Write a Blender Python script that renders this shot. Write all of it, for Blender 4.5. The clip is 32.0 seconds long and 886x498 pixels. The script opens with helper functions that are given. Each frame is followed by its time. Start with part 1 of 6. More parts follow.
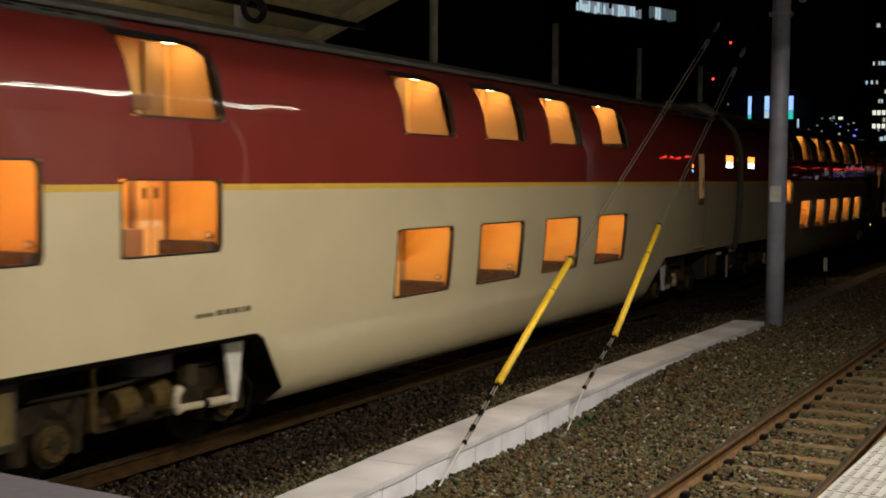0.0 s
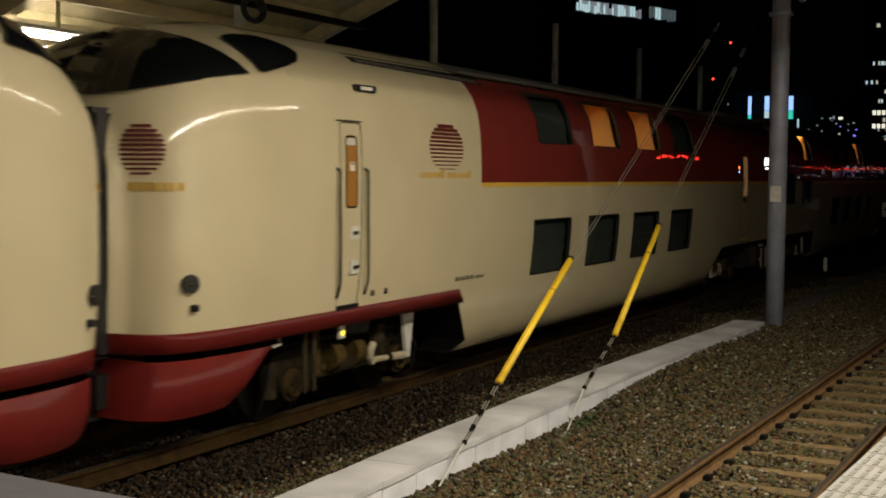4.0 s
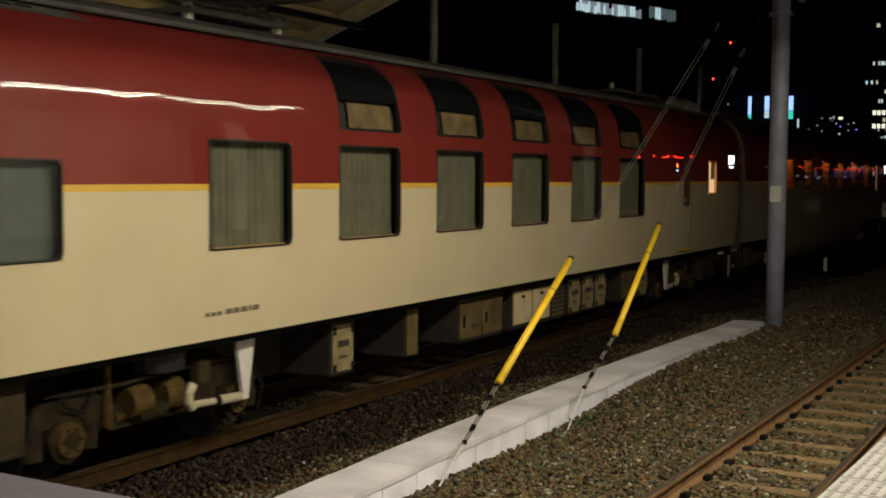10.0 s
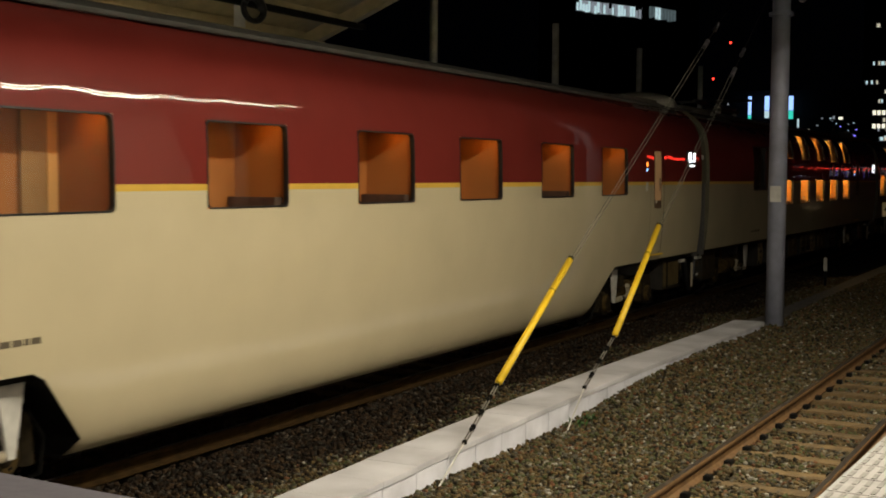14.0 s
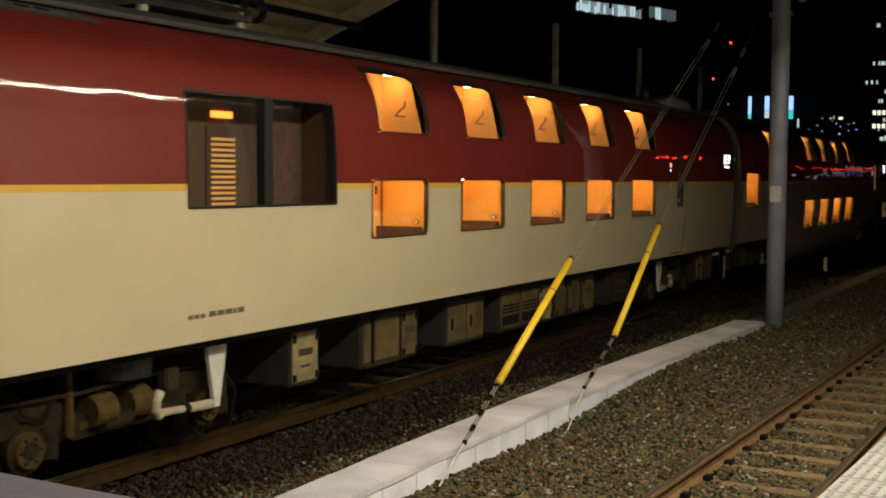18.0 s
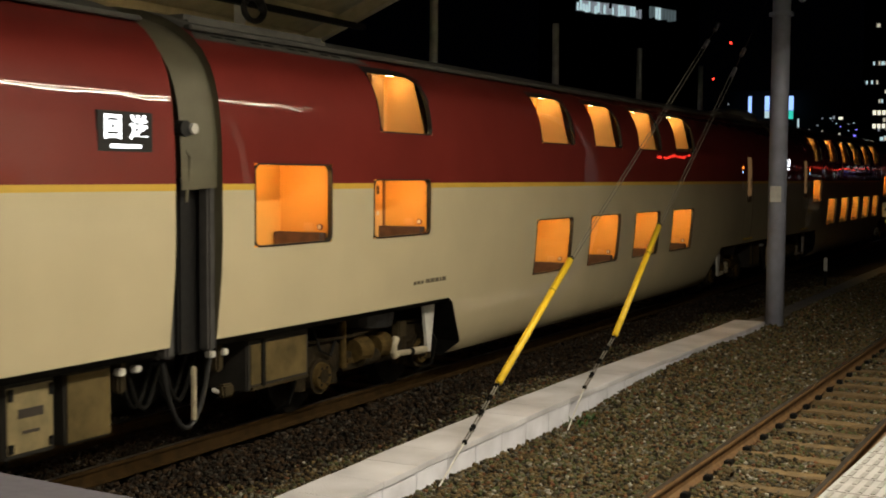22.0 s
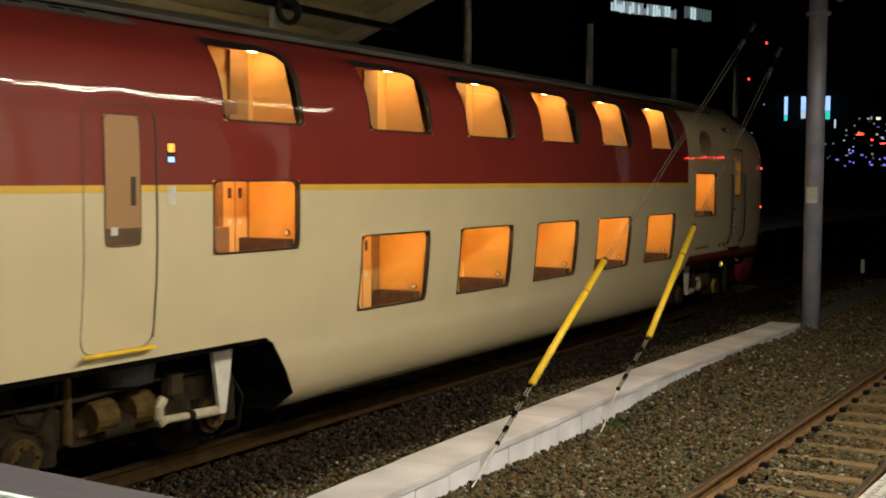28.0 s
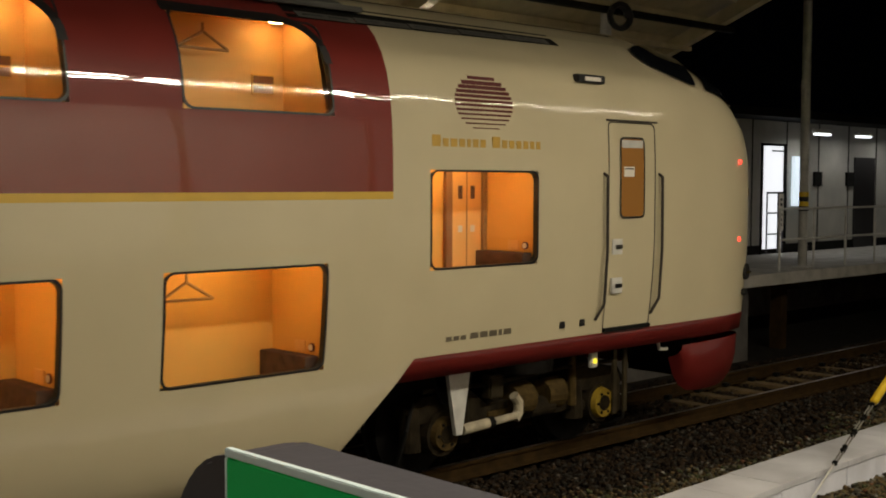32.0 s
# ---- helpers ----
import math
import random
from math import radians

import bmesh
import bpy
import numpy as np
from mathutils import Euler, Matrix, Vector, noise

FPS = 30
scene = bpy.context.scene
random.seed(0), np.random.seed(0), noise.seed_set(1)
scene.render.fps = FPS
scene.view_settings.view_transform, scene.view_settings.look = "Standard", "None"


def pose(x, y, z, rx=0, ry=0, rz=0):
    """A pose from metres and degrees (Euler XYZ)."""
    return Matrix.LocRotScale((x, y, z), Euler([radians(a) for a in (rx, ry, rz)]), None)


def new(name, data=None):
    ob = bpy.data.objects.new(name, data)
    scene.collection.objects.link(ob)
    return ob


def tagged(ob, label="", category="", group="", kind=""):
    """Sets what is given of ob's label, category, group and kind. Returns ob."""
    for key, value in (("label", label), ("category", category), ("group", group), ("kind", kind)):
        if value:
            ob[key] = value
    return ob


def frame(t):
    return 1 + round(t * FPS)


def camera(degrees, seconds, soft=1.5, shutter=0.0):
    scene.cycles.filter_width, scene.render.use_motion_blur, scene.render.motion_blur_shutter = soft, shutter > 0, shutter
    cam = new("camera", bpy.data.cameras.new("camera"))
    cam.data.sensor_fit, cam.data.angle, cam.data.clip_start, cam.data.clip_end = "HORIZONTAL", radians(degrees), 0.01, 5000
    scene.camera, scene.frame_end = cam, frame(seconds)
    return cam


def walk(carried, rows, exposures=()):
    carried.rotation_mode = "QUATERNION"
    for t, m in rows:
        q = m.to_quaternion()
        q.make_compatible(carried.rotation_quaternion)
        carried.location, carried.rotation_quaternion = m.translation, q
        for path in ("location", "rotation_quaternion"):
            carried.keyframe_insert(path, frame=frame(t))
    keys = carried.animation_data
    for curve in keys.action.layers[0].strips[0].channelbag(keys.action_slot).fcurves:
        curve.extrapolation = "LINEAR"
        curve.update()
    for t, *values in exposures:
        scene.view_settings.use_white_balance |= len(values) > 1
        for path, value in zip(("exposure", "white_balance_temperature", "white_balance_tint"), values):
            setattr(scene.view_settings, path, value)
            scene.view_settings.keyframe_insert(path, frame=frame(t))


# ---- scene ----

# ---------- camera: still on its stand, then panned to the left ----------
cam = camera(40.94, 32.0, 1.85, 0.2)
EYE = 2.54
PAN = [(0, -3.548, -0.368, 28.517), (26, -3.548, -0.37, 28.53), (26.5, -3.549, -0.39, 28.686), (27, -3.552, -0.41, 28.88),
       (27.5, -3.546, -0.41, 29.311), (28, -3.521, -0.383, 30.137), (28.5, -3.501, -0.355, 31.291), (29, -3.496, -0.311, 32.579),
       (29.5, -3.47, -0.285, 33.266), (30, -3.444, -0.233, 34.872), (30.5, -3.421, -0.215, 37.159), (31, -3.358, -0.17, 39.695),
       (31.5, -3.344, -0.19, 42.793), (32, -3.313, -0.239, 45.913)]
walk(cam, [(t, pose(0, 0, EYE, 90 + p, r, y)) for t, p, r, y in PAN],
     [(0, 0.07, 6150, 13), (3.3, 0.06, 6150, 13), (4.0, 0.07, 6500, 10), (9, 0.16, 6500, 10), (16, 0.24, 6500, 10), (21, 0.16, 6500, 10), (27, 0.27, 6500, 10), (30, 0.02, 6500, 10), (31, -0.18, 6500, 10), (32, -0.47, 6500, 10)])

# ---------- light ----------
world = bpy.data.worlds.new("night")
scene.world = world
world.use_nodes = True
world.node_tree.nodes["Background"].inputs[0].default_value = (0.10, 0.12, 0.2, 1)
world.node_tree.nodes["Background"].inputs[1].default_value = 0.0015
TUBE_W = 182.0
TUBE_SHARE = (0.1, 0.1, 0.13, 0.42, 1.1, 0.98, 0.2, 0.09)
LAMP_E = 32.0


def area_lamp(name, m, sx, sy, watts, color):
    d = bpy.data.lights.new(name, "AREA")
    d.shape, d.size, d.size_y, d.energy, d.color = "RECTANGLE", sx, sy, watts, color
    ob = new(name, d)
    ob.matrix_world = m
    return ob


# ---------- materials ----------
def mat(name, color, rough=0.5, metal=0.0, var=0.15, scale=6.0, bump=0.0, bscale=60.0, coat=0.0, rnd=0.0):
    m = bpy.data.materials.new(name)
    m.use_nodes = True
    nt = m.node_tree
    b = nt.nodes["Principled BSDF"]
    b.inputs["Roughness"].default_value, b.inputs["Metallic"].default_value = rough, metal
    b.inputs["Coat Weight"].default_value = coat
    b.inputs["Coat Roughness"].default_value, b.inputs["Coat IOR"].default_value = 0.022, 1.68
    tc = nt.nodes.new("ShaderNodeTexCoord")
    n1 = nt.nodes.new("ShaderNodeTexNoise")
    n1.inputs["Scale"].default_value, n1.inputs["Detail"].default_value = scale, 6
    nt.links.new(tc.outputs["Object"], n1.inputs["Vector"])
    ramp = nt.nodes.new("ShaderNodeValToRGB")
    ramp.color_ramp.elements[0].position, ramp.color_ramp.elements[1].position = 0.3, 0.7
    lo, hi = [max(0, c * (1 - var)) for c in color], [min(1, c * (1 + var)) for c in color]
    ramp.color_ramp.elements[0].color, ramp.color_ramp.elements[1].color = (*lo, 1), (*hi, 1)
    nt.links.new(n1.outputs["Fac"], ramp.inputs["Fac"])
    out = ramp.outputs["Color"]
    if rnd:
        info = nt.nodes.new("ShaderNodeObjectInfo" if rnd < 1 else "ShaderNodeNewGeometry")
        mul = nt.nodes.new("ShaderNodeMath")
        mul.operation = "MULTIPLY_ADD"
        k = rnd if rnd < 1 else rnd - 1
        mul.inputs[1].default_value, mul.inputs[2].default_value = 2 * k, 1 - k
        nt.links.new(info.outputs["Random" if rnd < 1 else "Random Per Island"], mul.inputs[0])
        vm = nt.nodes.new("ShaderNodeVectorMath")
        vm.operation = "SCALE"
        nt.links.new(out, vm.inputs[0])
        nt.links.new(mul.outputs[0], vm.inputs["Scale"])
        out = vm.outputs[0]
    nt.links.new(out, b.inputs["Base Color"])
    if bump:
        n2 = nt.nodes.new("ShaderNodeTexNoise")
        n2.inputs["Scale"].default_value, n2.inputs["Detail"].default_value = bscale, 0.6 if coat and bscale < 5 else 4
        nt.links.new(tc.outputs["Object"], n2.inputs["Vector"])
        bp = nt.nodes.new("ShaderNodeBump")
        bp.inputs["Strength"].default_value, bp.inputs["Distance"].default_value = bump, 0.02
        nt.links.new(n2.outputs["Fac"], bp.inputs["Height"])
        nt.links.new(bp.outputs["Normal"], b.inputs["Normal"])
        if coat:
            nt.links.new(bp.outputs["Normal"], b.inputs["Coat Normal"])
    return m


def glow(name, color, strength):
    m = bpy.data.materials.new(name)
    m.use_nodes = True
    b = m.node_tree.nodes["Principled BSDF"]
    b.inputs["Base Color"].default_value = (*[c * 0.5 for c in color], 1)
    b.inputs["Emission Color"].default_value = (*color, 1)
    b.inputs["Emission Strength"].default_value = strength
    return m


def glass_mat(name, tint):
    m = bpy.data.materials.new(name)
    m.use_nodes = True
    nt = m.node_tree
    nt.nodes.remove(nt.nodes["Principled BSDF"])
    tr, gl = nt.nodes.new("ShaderNodeBsdfTransparent"), nt.nodes.new("ShaderNodeBsdfGlossy")
    tr.inputs[0].default_value = (*tint, 1)
    gl.inputs["Roughness"].default_value = 0.03
    fr, mix = nt.nodes.new("ShaderNodeFresnel"), nt.nodes.new("ShaderNodeMixShader")
    fr.inputs[0].default_value = 1.5
    nt.links.new(fr.outputs[0], mix.inputs[0])
    nt.links.new(tr.outputs[0], mix.inputs[1])
    nt.links.new(gl.outputs[0], mix.inputs[2])
    nt.links.new(mix.outputs[0], nt.nodes["Material Output"].inputs[0])
    return m


BEIGE = mat("beige_paint", (0.56, 0.49, 0.325), 0.3, 0, 0.05, 1.3, 0.38, 1.4, 0.9)
RED = mat("burgundy_paint", (0.178, 0.0245, 0.019), 0.38, 0, 0.1, 1.1, 0.55, 1.5, 1.0)
GOLD = mat("gold_line_paint", (0.62, 0.40, 0.06), 0.35, 0, 0.08, 3, 0, 9, 0.2)
SKIRT_RED = mat("red_skirt_paint", (0.17, 0.016, 0.014), 0.3, 0, 0.1, 2, 0.02, 12, 0.5)
ROOF = mat("grey_roof_paint", (0.075, 0.074, 0.066), 0.7, 0, 0.25, 5, 0.15, 60)
HUMP = mat("pale_dusty_fairing", (0.26, 0.25, 0.225), 0.55, 0, 0.35, 4, 0.1, 40)
ROOF_UNIT = mat("dusty_roof_unit", (0.1, 0.097, 0.085), 0.65, 0, 0.25, 8, 0.1, 60)
BLACK = mat("black_rubber", (0.012, 0.012, 0.012), 0.45, 0, 0.3, 20)
COVER = mat("brown_axle_cover", (0.06, 0.039, 0.012), 0.8, 0, 0.4, 14, 0.3, 50)
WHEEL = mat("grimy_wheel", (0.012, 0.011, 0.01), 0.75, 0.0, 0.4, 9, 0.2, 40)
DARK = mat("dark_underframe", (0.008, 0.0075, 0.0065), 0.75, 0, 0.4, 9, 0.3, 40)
SEAM = mat("dark_seam", (0.03, 0.023, 0.017), 0.6, 0, 0.2, 9)
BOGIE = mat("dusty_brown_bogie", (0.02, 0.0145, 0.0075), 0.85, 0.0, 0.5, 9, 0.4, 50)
STEEL = mat("worn_steel", (0.25, 0.23, 0.21), 0.35, 0.9, 0.3, 12, 0.1, 60)
CHROME = mat("chrome", (0.7, 0.7, 0.68), 0.18, 1.0, 0.05, 12)
BOXPAINT = mat("dirty_cream_box", (0.1, 0.074, 0.031), 0.65, 0, 0.4, 4, 0.12, 30)
BOXCREAM = mat("pale_cream_box_cover", (0.22, 0.175, 0.085), 0.6, 0, 0.35, 5, 0.12, 30)
# Box bodies near black; only the front covers carry a paler colour.
BOXBODY = mat("near_black_box_body", (0.014, 0.0115, 0.008), 0.85, 0, 0.4, 6, 0.2, 30)
BOXDARK = mat("dirty_brown_box", (0.035, 0.0265, 0.0135), 0.75, 0, 0.35, 5, 0.2, 30)
WHITEISH = mat("pale_grey_paint", (0.55, 0.54, 0.5), 0.5, 0, 0.15, 8)
DAMPER = mat("cream_damper", (0.4, 0.35, 0.25), 0.5, 0, 0.2, 9)
ENDPOST = mat("grey_end_post", (0.085, 0.082, 0.08), 0.45, 0.3, 0.2, 6)
SHROUD = mat("olive_grey_end_panel", (0.115, 0.105, 0.068), 0.6, 0, 0.12, 4)
ROOMWALL = mat("cabin_wood_wall", (0.78, 0.42, 0.095), 0.6, 0, 0.07, 2)
ROOMPALE = mat("cabin_pale_wall", (0.82, 0.47, 0.16), 0.6, 0, 0.05, 2)
ROOMDARK = mat("cabin_brown_door", (0.26, 0.12, 0.05), 0.6, 0, 0.1, 3)
BED = mat("dark_bed_cover", (0.09, 0.05, 0.035), 0.9, 0, 0.3, 12)
PAPER = mat("white_notice", (0.75, 0.7, 0.62), 0.7, 0, 0.05, 12)
HANGER = mat("wooden_hanger", (0.35, 0.2, 0.08), 0.5, 0, 0.1, 12)
CURTAIN = mat("olive_brown_curtain", (0.115, 0.11, 0.07), 0.9, 0, 0.2, 5, 0.1, 30)
BROWNIN = mat("brown_vestibule_wall", (0.09, 0.05, 0.025), 0.6, 0, 0.15, 3)
DULLYELLOW = mat("dull_yellow_cover", (0.35, 0.23, 0.015), 0.6, 0, 0.3, 9)
ROOMDIM = mat("cabin_dim_brown_wall", (0.42, 0.16, 0.04), 0.6, 0, 0.1, 2)
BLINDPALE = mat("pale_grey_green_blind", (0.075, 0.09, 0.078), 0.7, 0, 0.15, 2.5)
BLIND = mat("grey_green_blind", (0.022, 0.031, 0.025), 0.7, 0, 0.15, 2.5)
GLASS = glass_mat("window_glass", (0.92, 0.95, 0.93))
WARM = glow("warm_cabin_lamp", (1.0, 0.7, 0.3), LAMP_E)
WARMDIM = glow("dim_cabin_lamp", (1.0, 0.42, 0.07), LAMP_E * 0.3)
# Door panes glow themselves in place of a lit vestibule behind.
DOORLIT = glow("glowing_door_glass", (0.42, 0.23, 0.095), 0.22)
DOORPALE = glow("lit_pale_panel", (0.8, 0.52, 0.27), 0.8)
LEDWHITE = glow("white_led", (0.95, 0.97, 1.0), 3.0)
LEDORANGE = glow("orange_led", (1.0, 0.22, 0.03), 3.0)
LEDRED = glow("red_lamp", (1.0, 0.035, 0.02), 6.0)
LOUVRELIT = glow("lit_louvre", (1.0, 0.5, 0.14), 0.35)
LEDYELLOW = glow("yellow_lamp", (1.0, 0.8, 0.05), 1.6)
LEDBLUE = glow("blue_led", (0.25, 0.5, 1.0), 2.0)
NAMEBAR = mat("dark_lettering", (0.1, 0.08, 0.05), 0.6)
GOLDTEXT = mat("gold_lettering", (0.5, 0.31, 0.06), 0.4, 0, 0.1, 9)
LOGORED = mat("dark_red_emblem", (0.1, 0.012, 0.012), 0.4, 0, 0.1, 9)
YELLOW = mat("yellow_plastic", (0.78, 0.52, 0.02), 0.4, 0, 0.12, 5, 0.05, 40)
BALLAST = mat("ballast_stone", (0.7, 0.7, 0.7), 0.8, 0, 0.4, 16, 0.5, 60)


def stone_colours(m, colours):
    """Gives every loose stone one of a few colours, over the grain of its material."""
    nt = m.node_tree
    b = nt.nodes["Principled BSDF"]
    old = b.inputs["Base Color"].links[0].from_socket
    geo, ramp, mix = nt.nodes.new("ShaderNodeNewGeometry"), nt.nodes.new("ShaderNodeValToRGB"), nt.nodes.new("ShaderNodeMix")
    ramp.color_ramp.interpolation = "CONSTANT"
    els = ramp.color_ramp.elements
    els.remove(els[1])
    at_pos = 0.0
    for k, (share, c) in enumerate(colours):
        e = els[0] if k == 0 else els.new(at_pos)
        e.color = (*c, 1)
        at_pos += share
    mix.data_type, mix.blend_type = "RGBA", "MULTIPLY"
    mix.inputs["Factor"].default_value = 1.0
    nt.links.new(geo.outputs["Random Per Island"], ramp.inputs["Fac"])
    nt.links.new(ramp.outputs["Color"], mix.inputs[6])
    nt.links.new(old, mix.inputs[7])
    nt.links.new(mix.outputs[2], b.inputs["Base Color"])


GROUND = mat("dirty_ballast_bed", (0.025, 0.021, 0.017), 0.95, 0, 0.5, 14, 1.0, 28)
RAILRUST = mat("rusty_rail", (0.135, 0.072, 0.026), 0.7, 0.2, 0.35, 9, 0.3, 60)
RAILTOP = mat("polished_rail_head", (0.35, 0.3, 0.24), 0.3, 0.9, 0.2, 9)
SLEEPER = mat("rust_stained_sleeper", (0.135, 0.088, 0.035), 0.85, 0, 0.4, 7, 0.5, 40, 0, 0.25)
CONCRETE = mat("weathered_concrete", (0.46, 0.44, 0.40), 0.85, 0, 0.22, 3.5, 0.25, 70, 0, 0.1)
TROUGH = mat("pale_smooth_concrete", (0.66, 0.67, 0.74), 0.8, 0, 0.18, 2.4, 0.2, 60, 0, 0.04)
TROUGHLID = mat("pale_concrete_lid", (0.52, 0.52, 0.55), 0.85, 0, 0.24, 1.3, 0.3, 50, 0, 0.05)
CONCDARK = mat("dark_concrete", (0.12, 0.11, 0.1), 0.9, 0, 0.3, 3, 0.3, 40)
POLE = mat("grey_painted_steel_pole", (0.40, 0.43, 0.55), 0.5, 0.2, 0.15, 4, 0.05, 40)
WIRE = mat("galvanised_wire", (0.2, 0.19, 0.16), 0.6, 0.5, 0.2, 30)
CREAM = mat("cream_canopy_steel", (0.5, 0.42, 0.25), 0.6, 0, 0.15, 4, 0.05, 30)
CANOPYWHITE = mat("white_canopy_paint", (0.72, 0.7, 0.64), 0.6, 0, 0.08, 2)
PANELWALL = mat("pale_panel_wall", (0.42, 0.41, 0.37), 0.7, 0, 0.1, 2)
TILEWHITE = mat("pale_platform_tile", (0.2, 0.196, 0.188), 0.7, 0, 0.12, 7, 0.1, 50, 0, 0.08)
TILEDARK = mat("anti_slip_bar", (0.15, 0.145, 0.135), 0.8, 0, 0.2, 9)
ASPHALT = mat("platform_asphalt", (0.07, 0.068, 0.065), 0.9, 0, 0.25, 12, 0.4, 90)
GREEN = mat("green_sign_face", (0.01, 0.62, 0.16), 0.4, 0, 0.03, 3)
SIGNWHITE = mat("white_sign_edge", (0.72, 0.85, 0.88), 0.45, 0, 0.03, 5)
SIGNGREY = mat("dark_grey_housing", (0.07, 0.067, 0.08), 0.5, 0, 0.12, 6, 0.05, 60)
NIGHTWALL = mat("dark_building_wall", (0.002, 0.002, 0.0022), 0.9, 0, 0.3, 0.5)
CITYWHITE = glow("office_light", (0.7, 0.95, 1.0), 0.55)
CITYWARM = glow("warm_city_light", (1.0, 0.92, 0.7), 0.4)
FARTUBE = glow("far_fluorescent_tube", (1.0, 0.93, 0.75), 45.0)
CITYDIM = glow("dim_city_light", (0.8, 0.9, 1.0), 0.2)
CITYFAINT = glow("faint_city_light", (0.7, 0.95, 1.0), 0.08)
CITYVIOLET = glow("violet_light", (0.25, 0.2, 1.0), 1.0)
WEED = mat("weed_leaf", (0.03, 0.09, 0.015), 0.6, 0, 0.3, 12)


stone_colours(BALLAST, [(0.22, (0.115, 0.084, 0.04)), (0.18, (0.04, 0.034, 0.022)), (0.16, (0.17, 0.118, 0.052)), (0.1, (0.14, 0.132, 0.105)), (0.16, (0.108, 0.115, 0.05)),
                        (0.09, (0.215, 0.185, 0.12)), (0.06, (0.17, 0.08, 0.04)), (0.03, (0.4, 0.38, 0.32))])

for m in (RED, BEIGE):
    m.node_tree.nodes["Principled BSDF"].inputs["Specular IOR Level"].default_value = 0.15
for m in (BALLAST, BOGIE, COVER, WHEEL, DARK, BOXDARK, BOXPAINT, GROUND):
    m.node_tree.nodes["Principled BSDF"].inputs["Specular IOR Level"].default_value = 0.12

# Brown stones coloured darker to imitate the dim ground beside the train.
SHADESTONE = mat("shade_toned_stone", (0.7, 0.7, 0.7), 0.9, 0, 0.4, 16, 0.5, 60)
stone_colours(SHADESTONE, [(0.3, (0.04, 0.025, 0.014)), (0.3, (0.022, 0.015, 0.01)), (0.2, (0.06, 0.037, 0.02)), (0.15, (0.05, 0.044, 0.034)), (0.05, (0.11, 0.09, 0.07))])
SHADESTONE.node_tree.nodes["Principled BSDF"].inputs["Specular IOR Level"].default_value = 0.12
RAILDARK = mat("dust_brown_rail", (0.034, 0.019, 0.006), 0.9, 0.0, 0.35, 7, 0.3, 60)

RAILDARK.node_tree.nodes["Principled BSDF"].inputs["Specular IOR Level"].default_value = 0.1

for m in (TROUGH, TROUGHLID, SLEEPER, TILEWHITE, CONCRETE, RAILRUST, RAILDARK):
    nt = m.node_tree
    pos = nt.nodes.new("ShaderNodeNewGeometry").outputs["Position"]
    for node in [n for n in nt.nodes if n.bl_idname == "ShaderNodeTexNoise"]:
        nt.links.new(pos, node.inputs["Vector"])

# ---------- mesh helpers ----------
def part(name, bm, material, parent, label="", smooth=False):
    me = bpy.data.meshes.new(name)
    bm.to_mesh(me)
    bm.free()
    me.materials.append(material)
    if smooth:
        me.polygons.foreach_set("use_smooth", [True] * len(me.polygons))
    ob = new(name, me)
    ob.parent = parent
    if label:
        ob["label"] = label
    return ob


def raw(name, verts, faces, material, parent=None, label="", smooth=False):
    me = bpy.data.meshes.new(name)
    me.from_pydata(verts, [], faces)
    me.update()
    me.materials.append(material)
    if smooth:
        me.polygons.foreach_set("use_smooth", [True] * len(me.polygons))
    ob = new(name, me)
    ob.parent = parent
    if label:
        ob["label"] = label
    return ob


def base(name, x, y, z, label, category, group="", kind=""):
    ob = new(name)
    ob.location = (x, y, z)
    return tagged(ob, label, category, group, kind)


def add_box(bm, x0, x1, y0, y1, z0, z1, bevel=0.0, m=None):
    r = bmesh.ops.create_cube(bm, size=1.0)
    for v in r["verts"]:
        v.co = Vector(((x0 + x1) / 2 + v.co.x * (x1 - x0), (y0 + y1) / 2 + v.co.y * (y1 - y0), (z0 + z1) / 2 + v.co.z * (z1 - z0)))
    if bevel:
        es = {e for v in r["verts"] for e in v.link_edges}
        nv = bmesh.ops.bevel(bm, geom=list(es), offset=bevel, segments=2, affect="EDGES")["verts"]
        vs = list({v for v in nv} | {v for v in r["verts"] if v.is_valid})
    else:
        vs = r["verts"]
    if m:
        bmesh.ops.transform(bm, matrix=m, verts=vs)
    return bm


def box(x0, x1, y0, y1, z0, z1, bevel=0.0, m=None):
    return add_box(bmesh.new(), x0, x1, y0, y1, z0, z1, bevel, m)


def add_tube(bm, a, b, r0, r1=None, seg=12):
    a, b = Vector(a), Vector(b)
    d = b - a
    m = Matrix.Translation((a + b) / 2) @ d.to_track_quat("Z", "Y").to_matrix().to_4x4()
    bmesh.ops.create_cone(bm, cap_ends=True, segments=seg, radius1=r0, radius2=r0 if r1 is None else r1, depth=d.length, matrix=m)
    return bm


def tube(a, b, r0, r1=None, seg=12):
    return add_tube(bmesh.new(), a, b, r0, r1, seg)


def sweep(pts, r, seg=8):
    """One bent round bar along a line of points."""
    bm = bmesh.new()
    pts = [Vector(p) for p in pts]
    rings = []
    for i, p in enumerate(pts):
        d = (pts[min(i + 1, len(pts) - 1)] - pts[max(i - 1, 0)]).normalized()
        u = d.orthogonal() if i == 0 else (u - d * u.dot(d))
        u = u.normalized()
        v = d.cross(u)
        rings.append([bm.verts.new(p + u * r * math.cos(2 * math.pi * k / seg) + v * r * math.sin(2 * math.pi * k / seg)) for k in range(seg)])
    for a, b in zip(rings, rings[1:]):
        for k in range(seg):
            bm.faces.new((a[k], a[(k + 1) % seg], b[(k + 1) % seg], b[k]))
    bm.faces.new(rings[0])
    bm.faces.new(list(reversed(rings[-1])))
    return bm


